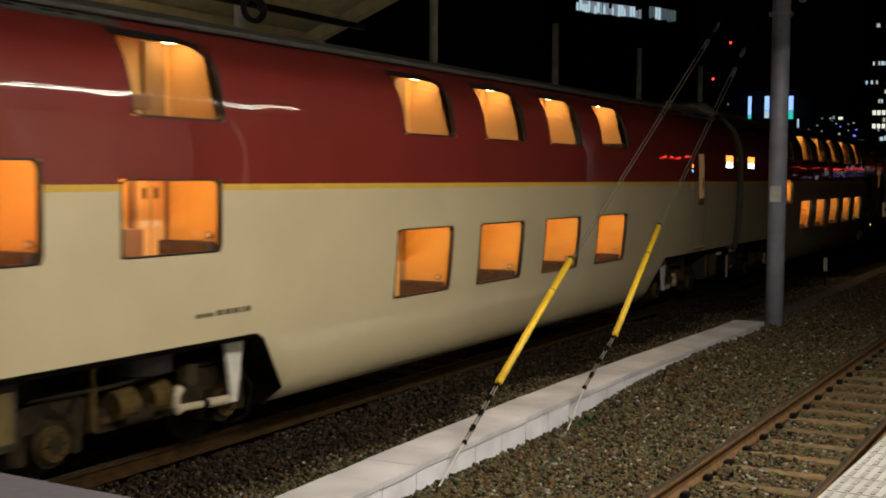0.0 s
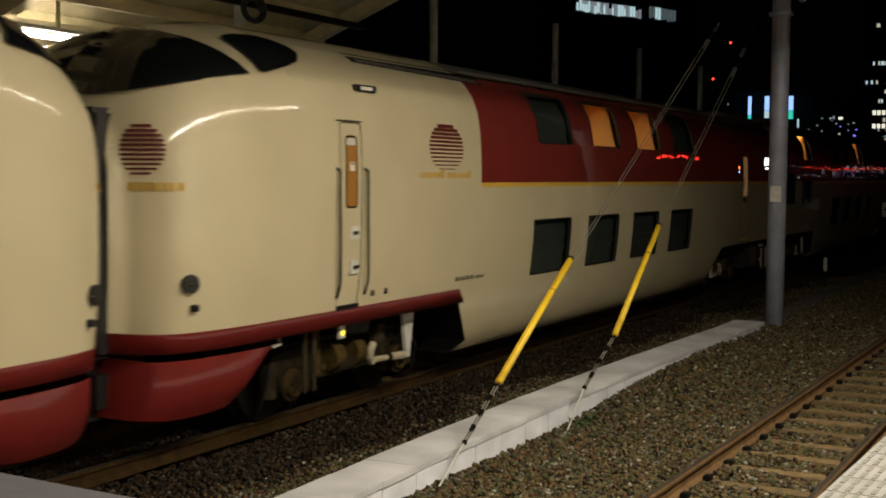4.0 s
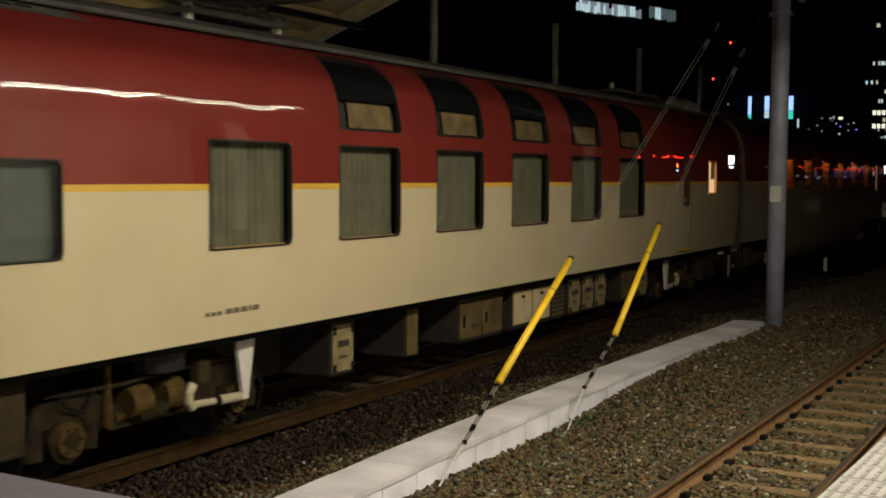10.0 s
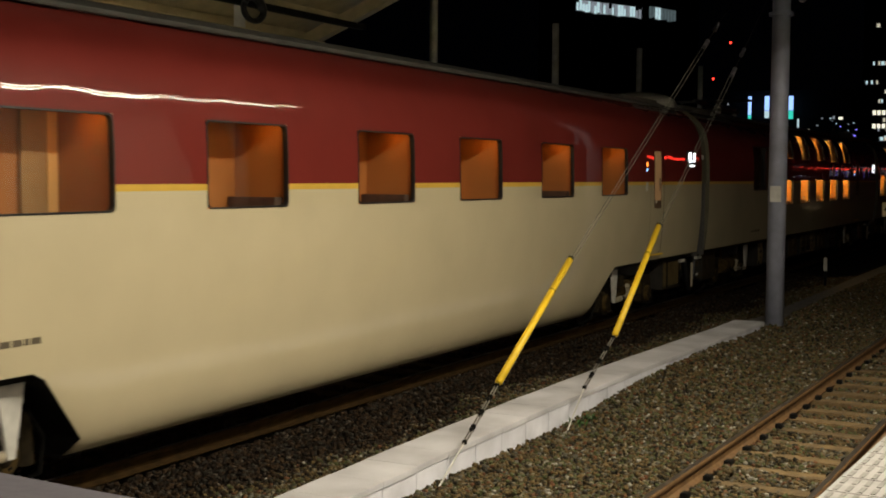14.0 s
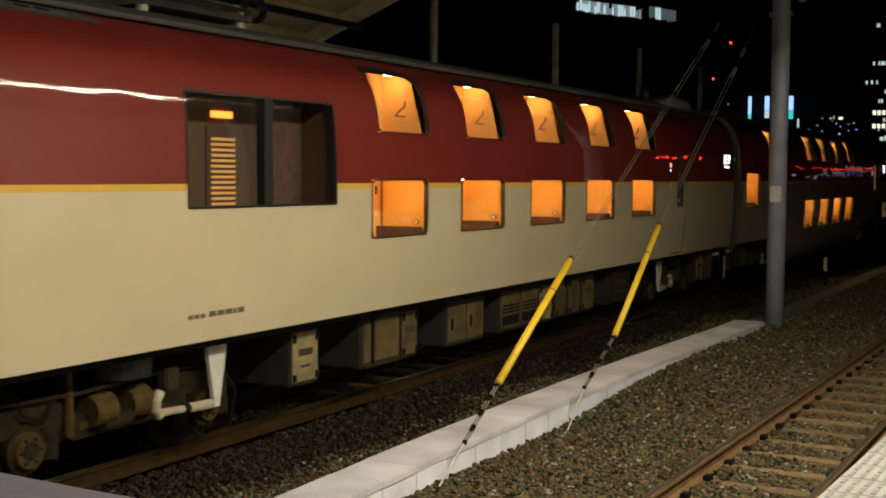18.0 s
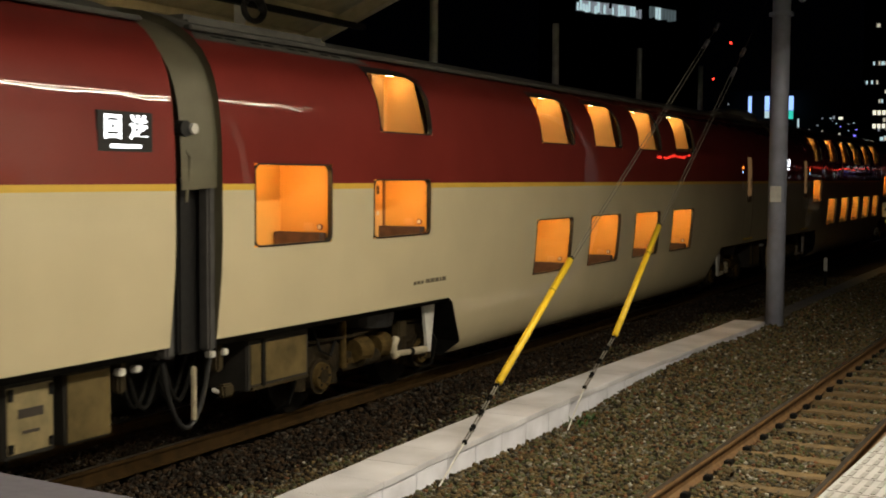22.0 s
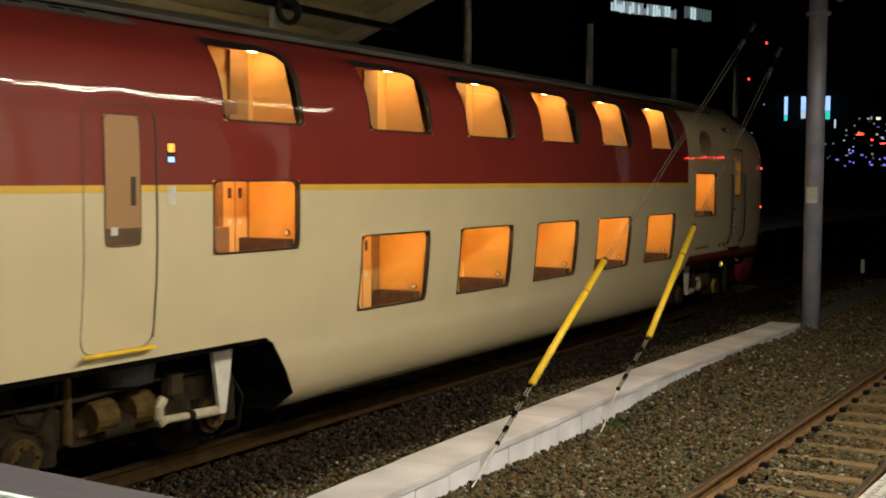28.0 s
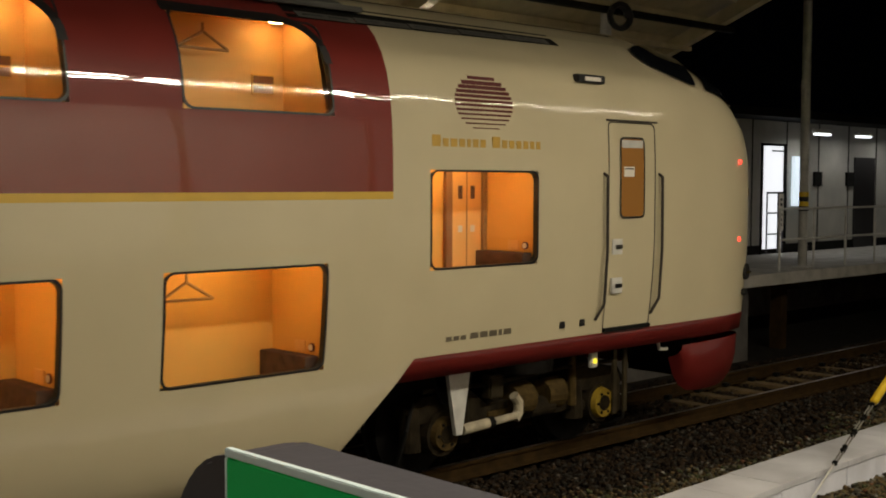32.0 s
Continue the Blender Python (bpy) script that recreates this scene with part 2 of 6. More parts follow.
# ---------- the shape of a car's side ----------
PROFILE = [(1.0, 0.31), (1.12, 0.345), (1.205, 0.42), (1.28, 0.54), (1.335, 0.7), (1.375, 0.87), (1.415, 1.1), (1.45, 1.4), (1.478, 1.7), (1.49, 1.98), (1.49, 2.5), (1.486, 2.75),
           (1.474, 2.98), (1.452, 3.17), (1.415, 3.34), (1.355, 3.49), (1.27, 3.62), (1.16, 3.73), (1.03, 3.82), (0.85, 3.91), (0.6, 3.99), (0.3, 4.04), (0.0, 4.06)]
PW, PZ = [p[0] for p in PROFILE], [p[1] for p in PROFILE]


def half(z):
    return float(np.interp(z, PZ, PW))


def levels(z0, z1, extra=()):
    zs = {round(z0, 3), round(z1, 3)} | {round(z, 3) for z in list(PZ) + list(extra) if z0 < z < z1}
    return sorted(zs)


def inside(y, z, holes):
    return any(a < y < b and c < z < d for a, b, c, d in holes)


def skin(name, y0, y1, z0, z1, holes, material, parent, off=0.0, label="", bottom=None):
    """One sheet of the curved side from y0 to y1 and z0 to z1 with openings and a thickness."""
    ys = sorted({y0, y1} | {v for h in holes for v in h[:2] if y0 < v < y1} | ({p[0] for p in bottom} if bottom else set()))
    zs = levels(z0, z1, [v for h in holes for v in h[2:]])
    verts, faces, index = [], [], {}

    def vert(y, z, low):
        if low is not None:
            z = max(z, low)
        key = (round(y, 4), round(z, 4))
        if key not in index:
            index[key] = len(verts)
            verts.append((half(z) + off, y, z))
        return index[key]

    def low(y):
        return None if not bottom else float(np.interp(y, [p[0] for p in bottom], [p[1] for p in bottom]))

    for ya, yb in zip(ys, ys[1:]):
        for za, zb in zip(zs, zs[1:]):
            if inside((ya + yb) / 2, (za + zb) / 2, holes):
                continue
            q = [vert(ya, za, low(ya)), vert(yb, za, low(yb)), vert(yb, zb, low(yb)), vert(ya, zb, low(ya))]
            q = list(dict.fromkeys(q))
            if len(q) > 2:
                faces.append(q)
    return raw(name, verts, faces, material, parent, label, smooth=True)


def rounded(y0, y1, z0, z1, r, n=5):
    pts = []
    for cy, cz, a0 in ((y1 - r, z1 - r, 0), (y0 + r, z1 - r, 90), (y0 + r, z0 + r, 180), (y1 - r, z0 + r, 270)):
        for i in range(n + 1):
            a = radians(a0 + 90 * i / n)
            pts.append((cy + r * math.cos(a), cz + r * math.sin(a)))
    return pts


def dense(pts, step=0.12):
    out = []
    for (a, b), (c, d) in zip(pts, pts[1:] + pts[:1]):
        n = max(1, int(math.hypot(c - a, d - b) / step))
        out += [(a + (c - a) * i / n, b + (d - b) * i / n) for i in range(n)]
    return out


def ring(name, y0, y1, z0, z1, width, depth, r, material, parent, out=0.006, label=""):
    """A rubber frame with round inner corners that follows the curve of the side."""
    inner = dense(rounded(y0, y1, z0, z1, r))
    cy, cz = (y0 + y1) / 2, (z0 + z1) / 2
    sy, sz = (y1 - y0 + 2 * width) / (y1 - y0), (z1 - z0 + 2 * width) / (z1 - z0)
    outer = [(cy + (a - cy) * sy, cz + (b - cz) * sz) for a, b in inner]
    n = len(inner)
    verts = [(half(b) + out, a, b) for a, b in outer] + [(half(b) + out, a, b) for a, b in inner] + [(half(b) - depth, a, b) for a, b in inner]
    faces = []
    for k in (0, n):
        faces += [(k + i, k + (i + 1) % n, k + n + (i + 1) % n, k + n + i) for i in range(n)]
    return raw(name, verts, faces, material, parent, label)


def pane(name, y0, y1, z0, z1, inset, material, parent, label="", shadow=True):
    zs = levels(z0, z1)
    verts = [(half(z) - inset, y, z) for z in zs for y in (y0, y1)]
    faces = [(2 * i, 2 * i + 1, 2 * i + 3, 2 * i + 2) for i in range(len(zs) - 1)]
    ob = raw(name, verts, faces, material, parent, label, smooth=True)
    ob.visible_shadow = shadow
    return ob


def room(car, y0, y1, z0, z1, style, lamp=True, dim=False):
    """A cabin behind a window: walls, a bunk, a lamp on the ceiling, a hanger, a vent or a door by its style."""
    ya, yb, zf = y0 - 0.06, y1 + 0.03, z0 - 0.28
    upper = z1 > 2.9
    zc = z1 + (0.03 if upper else 0.18)
    xo, xf = half(z1) - 0.05, half(z0) - 0.05
    xi = xf - 0.6
    verts = [(xf, ya, zf), (xf, yb, zf), (xi, yb, zf), (xi, ya, zf), (xo, ya, zc), (xo, yb, zc), (xi, yb, zc), (xi, ya, zc)]
    cabin = raw("cabin", verts, [(0, 1, 2, 3), (4, 5, 6, 7), (1, 2, 6, 5), (0, 3, 7, 4), (3, 2, 6, 7)], ROOMDIM if dim else ROOMPALE if upper else ROOMWALL, car,
                "warm wood-panelled cabin interior")
    h = zc - z0
    if lamp:
        bm = bmesh.new()
        if upper:
            bmesh.ops.create_cone(bm, cap_ends=True, segments=14, radius1=0.07, radius2=0.07, depth=0.016, matrix=Matrix.Translation((xo - 0.16, y1 - 0.16, zc - 0.012)))
        else:
            bmesh.ops.create_icosphere(bm, subdivisions=2, radius=0.092, matrix=Matrix.Translation((xo - 0.25, (y0 + y1) / 2, zc - 0.1)))
        part("cabin_lamp", bm, WARMDIM if dim else WARM, cabin)
    if not upper or style == 0:
        part("bunk", box(xi + 0.012, xf - 0.03, y1 - 0.1, yb - 0.008, z0 - 0.2, z0 + 0.085, 0.006), BED, cabin)
    if style in (1, 2) and upper:
        part("brown_panel", box(xi + 0.01, xi + 0.04, y0 + 0.8, y0 + 1.06, zf, zc - 0.01), HANGER, cabin)
        part("pale_door", box(xi + 0.005, xi + 0.025, y0 + 1.08, yb - 0.005, zf, zc - 0.01), ROOMPALE, cabin)
        if style == 1:
            part("shelf", box(xi + 0.01, xi + 0.3, y0 + 0.1, y0 + 0.6, z0 + h * 0.12, z0 + h * 0.3, 0.01), ROOMDARK, cabin)
    elif style in (1, 2):
        part("dark_jamb", box(xi + 0.01, xi + 0.05, y0 + 0.76, y0 + 0.83, zf, zc - 0.01), ROOMDARK, cabin)
        d = part("cabin_door", box(xi + 0.005, xi + 0.025, y0 + 0.85, y0 + 1.2, zf, zc - 0.01), ROOMPALE, cabin)
        part("door_gap", box(xi + 0.025, xi + 0.028, y0 + 1.02, y0 + 1.03, zf, zc - 0.01), ROOMDARK, d)
        for k in range(2):
            for q in range(2):
                part("notice", box(xi + 0.026, xi + 0.03, y0 + 0.92 + 0.15 * k, y0 + 0.97 + 0.15 * k, z0 + h * (0.26 + 0.3 * q), z0 + h * (0.32 + 0.36 * q)), BED if q else PAPER, d)
        part("brown_panel", box(xi + 0.01, xi + 0.04, y0 + 1.22, yb - 0.005, zf, zc - 0.01), ROOMDARK if style == 1 else HANGER, cabin)
    if style == 1 and not upper:
        part("cabinet", box(xi + 0.02, xi + 0.2, y0 + 0.35, y0 + 0.75, zf, z0 + 0.2, 0.01), ROOMDARK, cabin)
    if style in (3, 4):
        bm = bmesh.new()
        c = Vector((xi + 0.1, y0 + 0.5, z0 + h * 0.74)) if style == 3 and upper else Vector((xi + 0.3, y0 + 0.42, z1 - 0.17)) if style == 3 else Vector((xi + 0.3, y1 + 0.02, z0 + h * 0.4))
        for a, b in (((0, -0.21, -0.06), (0, 0, 0.06)), ((0, 0, 0.06), (0, 0.21, -0.06)), ((0, 0.21, -0.06), (0, -0.21, -0.06)), ((0, 0, 0.06), (0, 0, 0.12))):
            add_tube(bm, c + Vector(a), c + Vector(b), 0.011, seg=6)
        part("hanger", bm, HANGER, cabin)
    if style == 3 and upper:
        v = part("wall_vent", box(xi + 0.005, xi + 0.015, y0 + 0.97, y0 + 1.17, z0 + h * 0.24, z0 + h * 0.46), ROOMWALL, cabin)
        for k in range(2):
            part("vent_slot", box(xi + 0.015, xi + 0.018, y0 + 0.98, y0 + 1.16, z0 + h * (0.26 + 0.1 * k), z0 + h * (0.34 + 0.1 * k)), ROOMDARK, v)
    if style == 4:
        part("half_wall", box(xi + 0.01, xi + 0.12, ya, yb - 0.2, zf, z0 + h * 0.55, 0.01), ROOMPALE, cabin)
        part("locker", box(xi + 0.01, xi + 0.1, y0 + 0.6, y0 + 0.85, z0 + h * 0.57, zc - 0.02, 0.01), ROOMWALL, cabin)
    if not upper:
        part("notice", box(xf - 0.3, xf - 0.18, yb - 0.018, yb - 0.008, z0 + 0.1, z0 + 0.18), ROOMPALE, cabin)
        part("round_sign", tube((xf - 0.1, yb - 0.025, z0 + 0.14), (xf - 0.1, yb - 0.012, z0 + 0.14), 0.032, seg=16), LOGORED, cabin)
        part("round_sign_centre", tube((xf - 0.1, yb - 0.03, z0 + 0.14), (xf - 0.1, yb - 0.025, z0 + 0.14), 0.023, seg=16), PAPER, cabin)
    return cabin


def curtain(y0, y1, z0, z1, w):
    """A drawn curtain in folds, and a sill of wood below it."""
    n = int((y1 - y0) / 0.025)
    rng = random.Random(int(y0 * 100))
    verts, faces = [], []
    for i in range(n + 1):
        y = y0 + (y1 - y0) * i / n
        d = 0.12 + 0.014 * math.sin(y * 62 + rng.uniform(-0.5, 0.5)) + rng.uniform(-0.004, 0.004)
        verts += [(half(z0) - d, y, z0), (half(z1) - d, y, z1)]
    faces = [(2 * i, 2 * i + 2, 2 * i + 3, 2 * i + 1) for i in range(n)]
    raw("curtain", verts, faces, CURTAIN, w, "olive-brown drawn curtain")
    part("wooden_sill", box(half(z0) - 0.1, half(z0) - 0.03, y0, y1, z0 - 0.01, z0 + 0.022, 0.004), HANGER, w)


def corner_panel(w, y1, z1, far=1):
    """Fills the upper far corner of a roof window with a wide curve, edged in black. far: the side on which the curve lies."""
    rad = 0.3
    for name, r0, r1, off, m in (("corner_panel", None, rad, 0.002, RED), ("corner_seal", rad + 0.03, rad - 0.035, 0.006, BLACK)):
        verts, n = [], 12
        for i in range(n + 1):
            a = radians(90 * i / n)
            for q in (r0, r1):
                if q is None:
                    y, z = (0.0, rad * (1 - math.tan(a))) if i <= n / 2 else (rad * (1 - 1 / math.tan(a)), 0.0)
                    y, z = (y, -z) if i <= n / 2 else (-y, z)
                else:
                    y, z = -rad + q * math.cos(a), -rad + q * math.sin(a)
                verts.append((half(z1 + z) + off, y1 + far * y, z1 + z))
        raw(name, verts, [(2 * i, 2 * i + 1, 2 * i + 3, 2 * i + 2)[::far] for i in range(n)], m, w)


def window(car, y0, y1, z0, z1, lit, r=0.07, style=0, inset=0.012, dim=False, cloth=False, far=1):
    w = ring("window", y0 + 0.014, y1 - 0.014, z0 + 0.014, z1 - 0.014, 0.016, 0.045, r, BLACK, car)
    if z0 > 2.9 and z1 > 3.5:
        pane("top_seal", *((y0 - 0.03, y1 - 0.3) if far > 0 else (y0 + 0.3, y1 + 0.03)), z1 - 0.03, z1 + 0.04, -0.004, BLACK, w)
        corner_panel(w, y1, z1, far)
    w["label"] = "window lit warm from inside, black rubber frame" if lit else "dark unlit window with a black rubber frame"
    pane("glass", y0 + 0.01, y1 - 0.01, z0 + 0.01, z1 - 0.01, inset, GLASS, w, shadow=False)
    if lit:
        room(car, y0, y1, z0, z1, style, True, dim)
    elif cloth:
        curtain(y0 - 0.02, y1 + 0.02, z0, z1, w)
    else:
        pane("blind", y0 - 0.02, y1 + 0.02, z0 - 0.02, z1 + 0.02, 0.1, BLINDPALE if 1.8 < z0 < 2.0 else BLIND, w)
    return w


def text_mesh(body, size):
    cu = bpy.data.curves.new("text", "FONT")
    cu.offset = 0.006
    cu.body, cu.size, cu.align_x, cu.align_y = body, size, "CENTER", "CENTER"
    ob = bpy.data.objects.new("text", cu)
    me = bpy.data.meshes.new_from_object(ob)
    bpy.data.objects.remove(ob)
    return me


def display(car, y0, y1, side_red=False):
    z0, z1 = 2.7, 3.02
    d = part("destination_display", box(1.45, 1.488, y0, y1, z0, z1, 0.008), BLACK, car, "lit white destination display in a black frame")
    w = (y1 - y0)
    x = 1.4915
    if side_red:
        part("upper_field", box(x - 0.002, x, y0 + 0.03, y1 - 0.03, 2.86, 2.985), LEDORANGE, d)
        part("lower_field", box(x - 0.002, x, y0 + 0.05, y1 - 0.05, 2.735, 2.85), LEDWHITE, d)
    else:
        for k, ch in enumerate("\u56de\u9001"):
            me = text_mesh(ch, 0.2)
            me.materials.append(LEDWHITE)
            ob = new("character", me)
            ob.parent = d
            ob.matrix_basis = Matrix.Translation((x, y0 + w * (0.27 + 0.46 * k), 2.885)) @ pose(0, 0, 0, 90, 0, 90)
        part("text_bar", box(x - 0.002, x, y0 + 0.14, y1 - 0.14, 2.735, 2.765), LEDWHITE, d)
    return d


def door(car, y0, y1, lit=True, z0=1.2, z1=3.06, strip=True, flip=False, dark=False):
    d = ring("door", y0, y1, z0, z1, 0.007, 0.012, 0.12, SEAM, car, 0.0025, "sliding passenger door with a tall narrow window")
    yf = y1 - 0.004
    seam = [z0 + 0.06 + (z1 - z0 - 0.14) * i / 12 for i in range(13)]
    raw("door_edge", [(half(z) + 0.004, yf + q, z) for z in seam for q in (0.0, 0.018)], [(2 * i, 2 * i + 1, 2 * i + 3, 2 * i + 2) for i in range(12)], SEAM, d, "", True)
    c = (y0 + y1) / 2
    a, b = c - 0.165, c + 0.195
    pane("door_glass", a, b, 2.0, 2.98, -0.005, BROWNIN if dark else DOORLIT, d, "tall glass, glowing where the vestibule is lit")
    part("button_panel", box(half(2.4) - 0.001, half(2.4) + 0.008, b - 0.1, b - 0.05, 2.3, 2.52), SEAM, d)
    part("door_sticker", box(half(2.12) - 0.001, half(2.12) + 0.0075, a + 0.05, a + 0.12, 2.08, 2.14), WHITEISH, d)
    ring("glass_frame", a, b, 2.0, 2.98, 0.007, 0.0, 0.06, SEAM, d, 0.008)
    pane("lower_glass", a + 0.004, b - 0.004, 2.004, 2.13, -0.0065, BROWNIN, d, "dark brown foot of the glass")
    if strip:
        part("step_strip", box(1.475, 1.5, y0 - 0.02, y1 - 0.02, z0 - 0.02, z0 + 0.008, 0.005), YELLOW, d, "yellow step strip")
    s = y1 + 0.17 if flip else y0 - 0.2
    i = part("indicator", box(1.44, 1.488, s - 0.05, s + 0.05, 2.61, 2.8, 0.005), BLACK, d, "small lit indicator beside the door")
    part("upper_lamp", box(1.488, 1.492, s - 0.032, s + 0.032, 2.715, 2.78), LEDORANGE, i)
    part("lower_lamp", box(1.488, 1.492, s - 0.032, s + 0.032, 2.635, 2.675), LEDBLUE, i)
    part("plate", box(1.485, 1.494, s - 0.05, s + 0.05, 2.3, 2.45, 0.003), WHITEISH, d)
    return d


def bogie(car, yc, inner, yellow=False):
    """A two-axle truck. inner: +1 where the middle of the car lies at larger y."""
    top = [(-1.42, 0.62), (-1.3, 0.74), (-0.75, 0.78), (-0.5, 0.6), (0.5, 0.6), (0.75, 0.78), (1.3, 0.74), (1.42, 0.62)]
    low = [(1.38, 0.52), (0.8, 0.56), (0.55, 0.4), (-0.55, 0.4), (-0.8, 0.56), (-1.38, 0.52)]
    fb = bmesh.new()
    near, back = [[fb.verts.new((x, yc + y, z)) for y, z in top + low] for x in (0.97, 0.8)]
    fb.faces.new(near)
    fb.faces.new(list(reversed(back)))
    for i in range(len(near)):
        j = (i + 1) % len(near)
        fb.faces.new((near[j], near[i], back[i], back[j]))
    bmesh.ops.recalc_face_normals(fb, faces=fb.faces)
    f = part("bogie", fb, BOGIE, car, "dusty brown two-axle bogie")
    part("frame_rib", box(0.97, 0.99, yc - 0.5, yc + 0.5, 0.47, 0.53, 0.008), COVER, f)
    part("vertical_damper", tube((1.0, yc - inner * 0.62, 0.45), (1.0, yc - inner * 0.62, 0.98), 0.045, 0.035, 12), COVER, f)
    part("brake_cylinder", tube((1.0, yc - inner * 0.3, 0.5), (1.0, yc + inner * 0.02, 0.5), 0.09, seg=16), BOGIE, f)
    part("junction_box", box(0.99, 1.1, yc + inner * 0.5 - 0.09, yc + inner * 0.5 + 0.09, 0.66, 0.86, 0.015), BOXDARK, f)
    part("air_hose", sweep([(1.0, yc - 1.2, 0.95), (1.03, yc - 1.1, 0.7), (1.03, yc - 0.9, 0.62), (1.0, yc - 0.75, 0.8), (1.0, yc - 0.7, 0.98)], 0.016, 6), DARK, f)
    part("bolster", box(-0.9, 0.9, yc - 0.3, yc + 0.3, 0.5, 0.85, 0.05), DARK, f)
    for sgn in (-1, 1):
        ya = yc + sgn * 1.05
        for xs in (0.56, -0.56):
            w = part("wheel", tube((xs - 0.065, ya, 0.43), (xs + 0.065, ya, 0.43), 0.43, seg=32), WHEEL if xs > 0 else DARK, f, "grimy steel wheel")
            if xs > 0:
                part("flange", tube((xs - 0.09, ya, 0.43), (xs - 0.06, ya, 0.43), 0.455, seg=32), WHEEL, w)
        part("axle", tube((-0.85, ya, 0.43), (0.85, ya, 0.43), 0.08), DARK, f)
        b = part("axle_box", tube((0.8, ya, 0.42), (1.0, ya, 0.42), 0.2, 0.19, 20), BOGIE, f, "dusty axle box")
        part("axle_cover", tube((1.0, ya, 0.42), (1.05, ya, 0.42), 0.15, 0.135, 20), DULLYELLOW if yellow and sgn * inner < 0 else COVER, b, "yellow axle sensor cover" if yellow and sgn * inner < 0 else "round brown axle cover")
        part("cover_rim", tube((1.05, ya, 0.42), (1.058, ya, 0.42), 0.075, seg=16), BOGIE, b)
        for k in range(6):
            ang = math.pi * k / 3
            part("bolt", tube((1.05, ya + 0.1 * math.cos(ang), 0.42 + 0.1 * math.sin(ang)), (1.062, ya + 0.1 * math.cos(ang), 0.42 + 0.1 * math.sin(ang)), 0.014, seg=6), DARK, b)
        for q in (-1, 1):
            part("primary_spring", tube((0.9, ya + q * 0.29, 0.3), (0.9, ya + q * 0.29, 0.66), 0.095, 0.08, 14), BOGIE, f)
        part("axle_arm", tube((0.9, ya - sgn * 0.2, 0.4), (0.9, ya - sgn * 0.55, 0.5), 0.075, 0.06, 12), BOGIE, f)
        part("sand_pipe", sweep([(0.95, ya + sgn * 0.3, 0.72), (1.0, ya + sgn * 0.42, 0.5), (0.92, ya + sgn * 0.45, 0.2), (0.7, ya + sgn * 0.4, 0.08)], 0.018), DARK, f)
    for q in (-0.3, 0.12):
        part("bolster_anchor", tube((0.98, yc + q * inner - 0.1, 0.6), (0.98, yc + q * inner + 0.12, 0.6), 0.13, 0.15, 16), COVER, f, "round brown bolster anchor")
    part("brake_pipe", sweep([(1.0, yc - 1.3, 0.8), (1.02, yc - 0.5, 0.78), (1.02, yc + 0.4, 0.82), (0.98, yc + 1.3, 0.8)], 0.02), BOGIE, f)
    part("air_spring", tube((0.9, yc, 0.84), (0.9, yc, 1.02), 0.3, 0.33, 20), BLACK, f, "black rubber air spring")
    yb = yc + inner * 1.02
    verts = [(1.16, yb - 0.15, 1.08), (1.16, yb + 0.15, 1.08), (1.16, yb + 0.035, 0.43), (1.16, yb - 0.035, 0.43)]
    verts += [(1.12, v[1], v[2]) for v in verts]
    raw("damper_bracket", verts, [(0, 1, 2, 3), (7, 6, 5, 4), (0, 4, 5, 1), (1, 5, 6, 2), (2, 6, 7, 3), (3, 7, 4, 0)], WHITEISH, f, "pale wedge-shaped damper bracket")
    d = part("yaw_damper", tube((1.13, yb - inner * 0.06, 0.46), (1.13, yb - inner * 0.4, 0.475), 0.045), DAMPER, f, "pale horizontal yaw damper")
    part("damper_rod", tube((1.13, yb - inner * 0.4, 0.475), (1.13, yb - inner * 0.72, 0.49), 0.034), DAMPER, d)
    part("damper_link", sweep([(1.12, yb - inner * 0.72, 0.46), (1.12, yb - inner * 0.77, 0.52), (1.12, yb - inner * 0.77, 0.6), (1.12, yb - inner * 0.71, 0.67)], 0.045, 10), DAMPER, d)
    part("damper_clamp", tube((1.13, yb - inner * 0.37, 0.474), (1.13, yb - inner * 0.43, 0.476), 0.05), DARK, d)
    return f


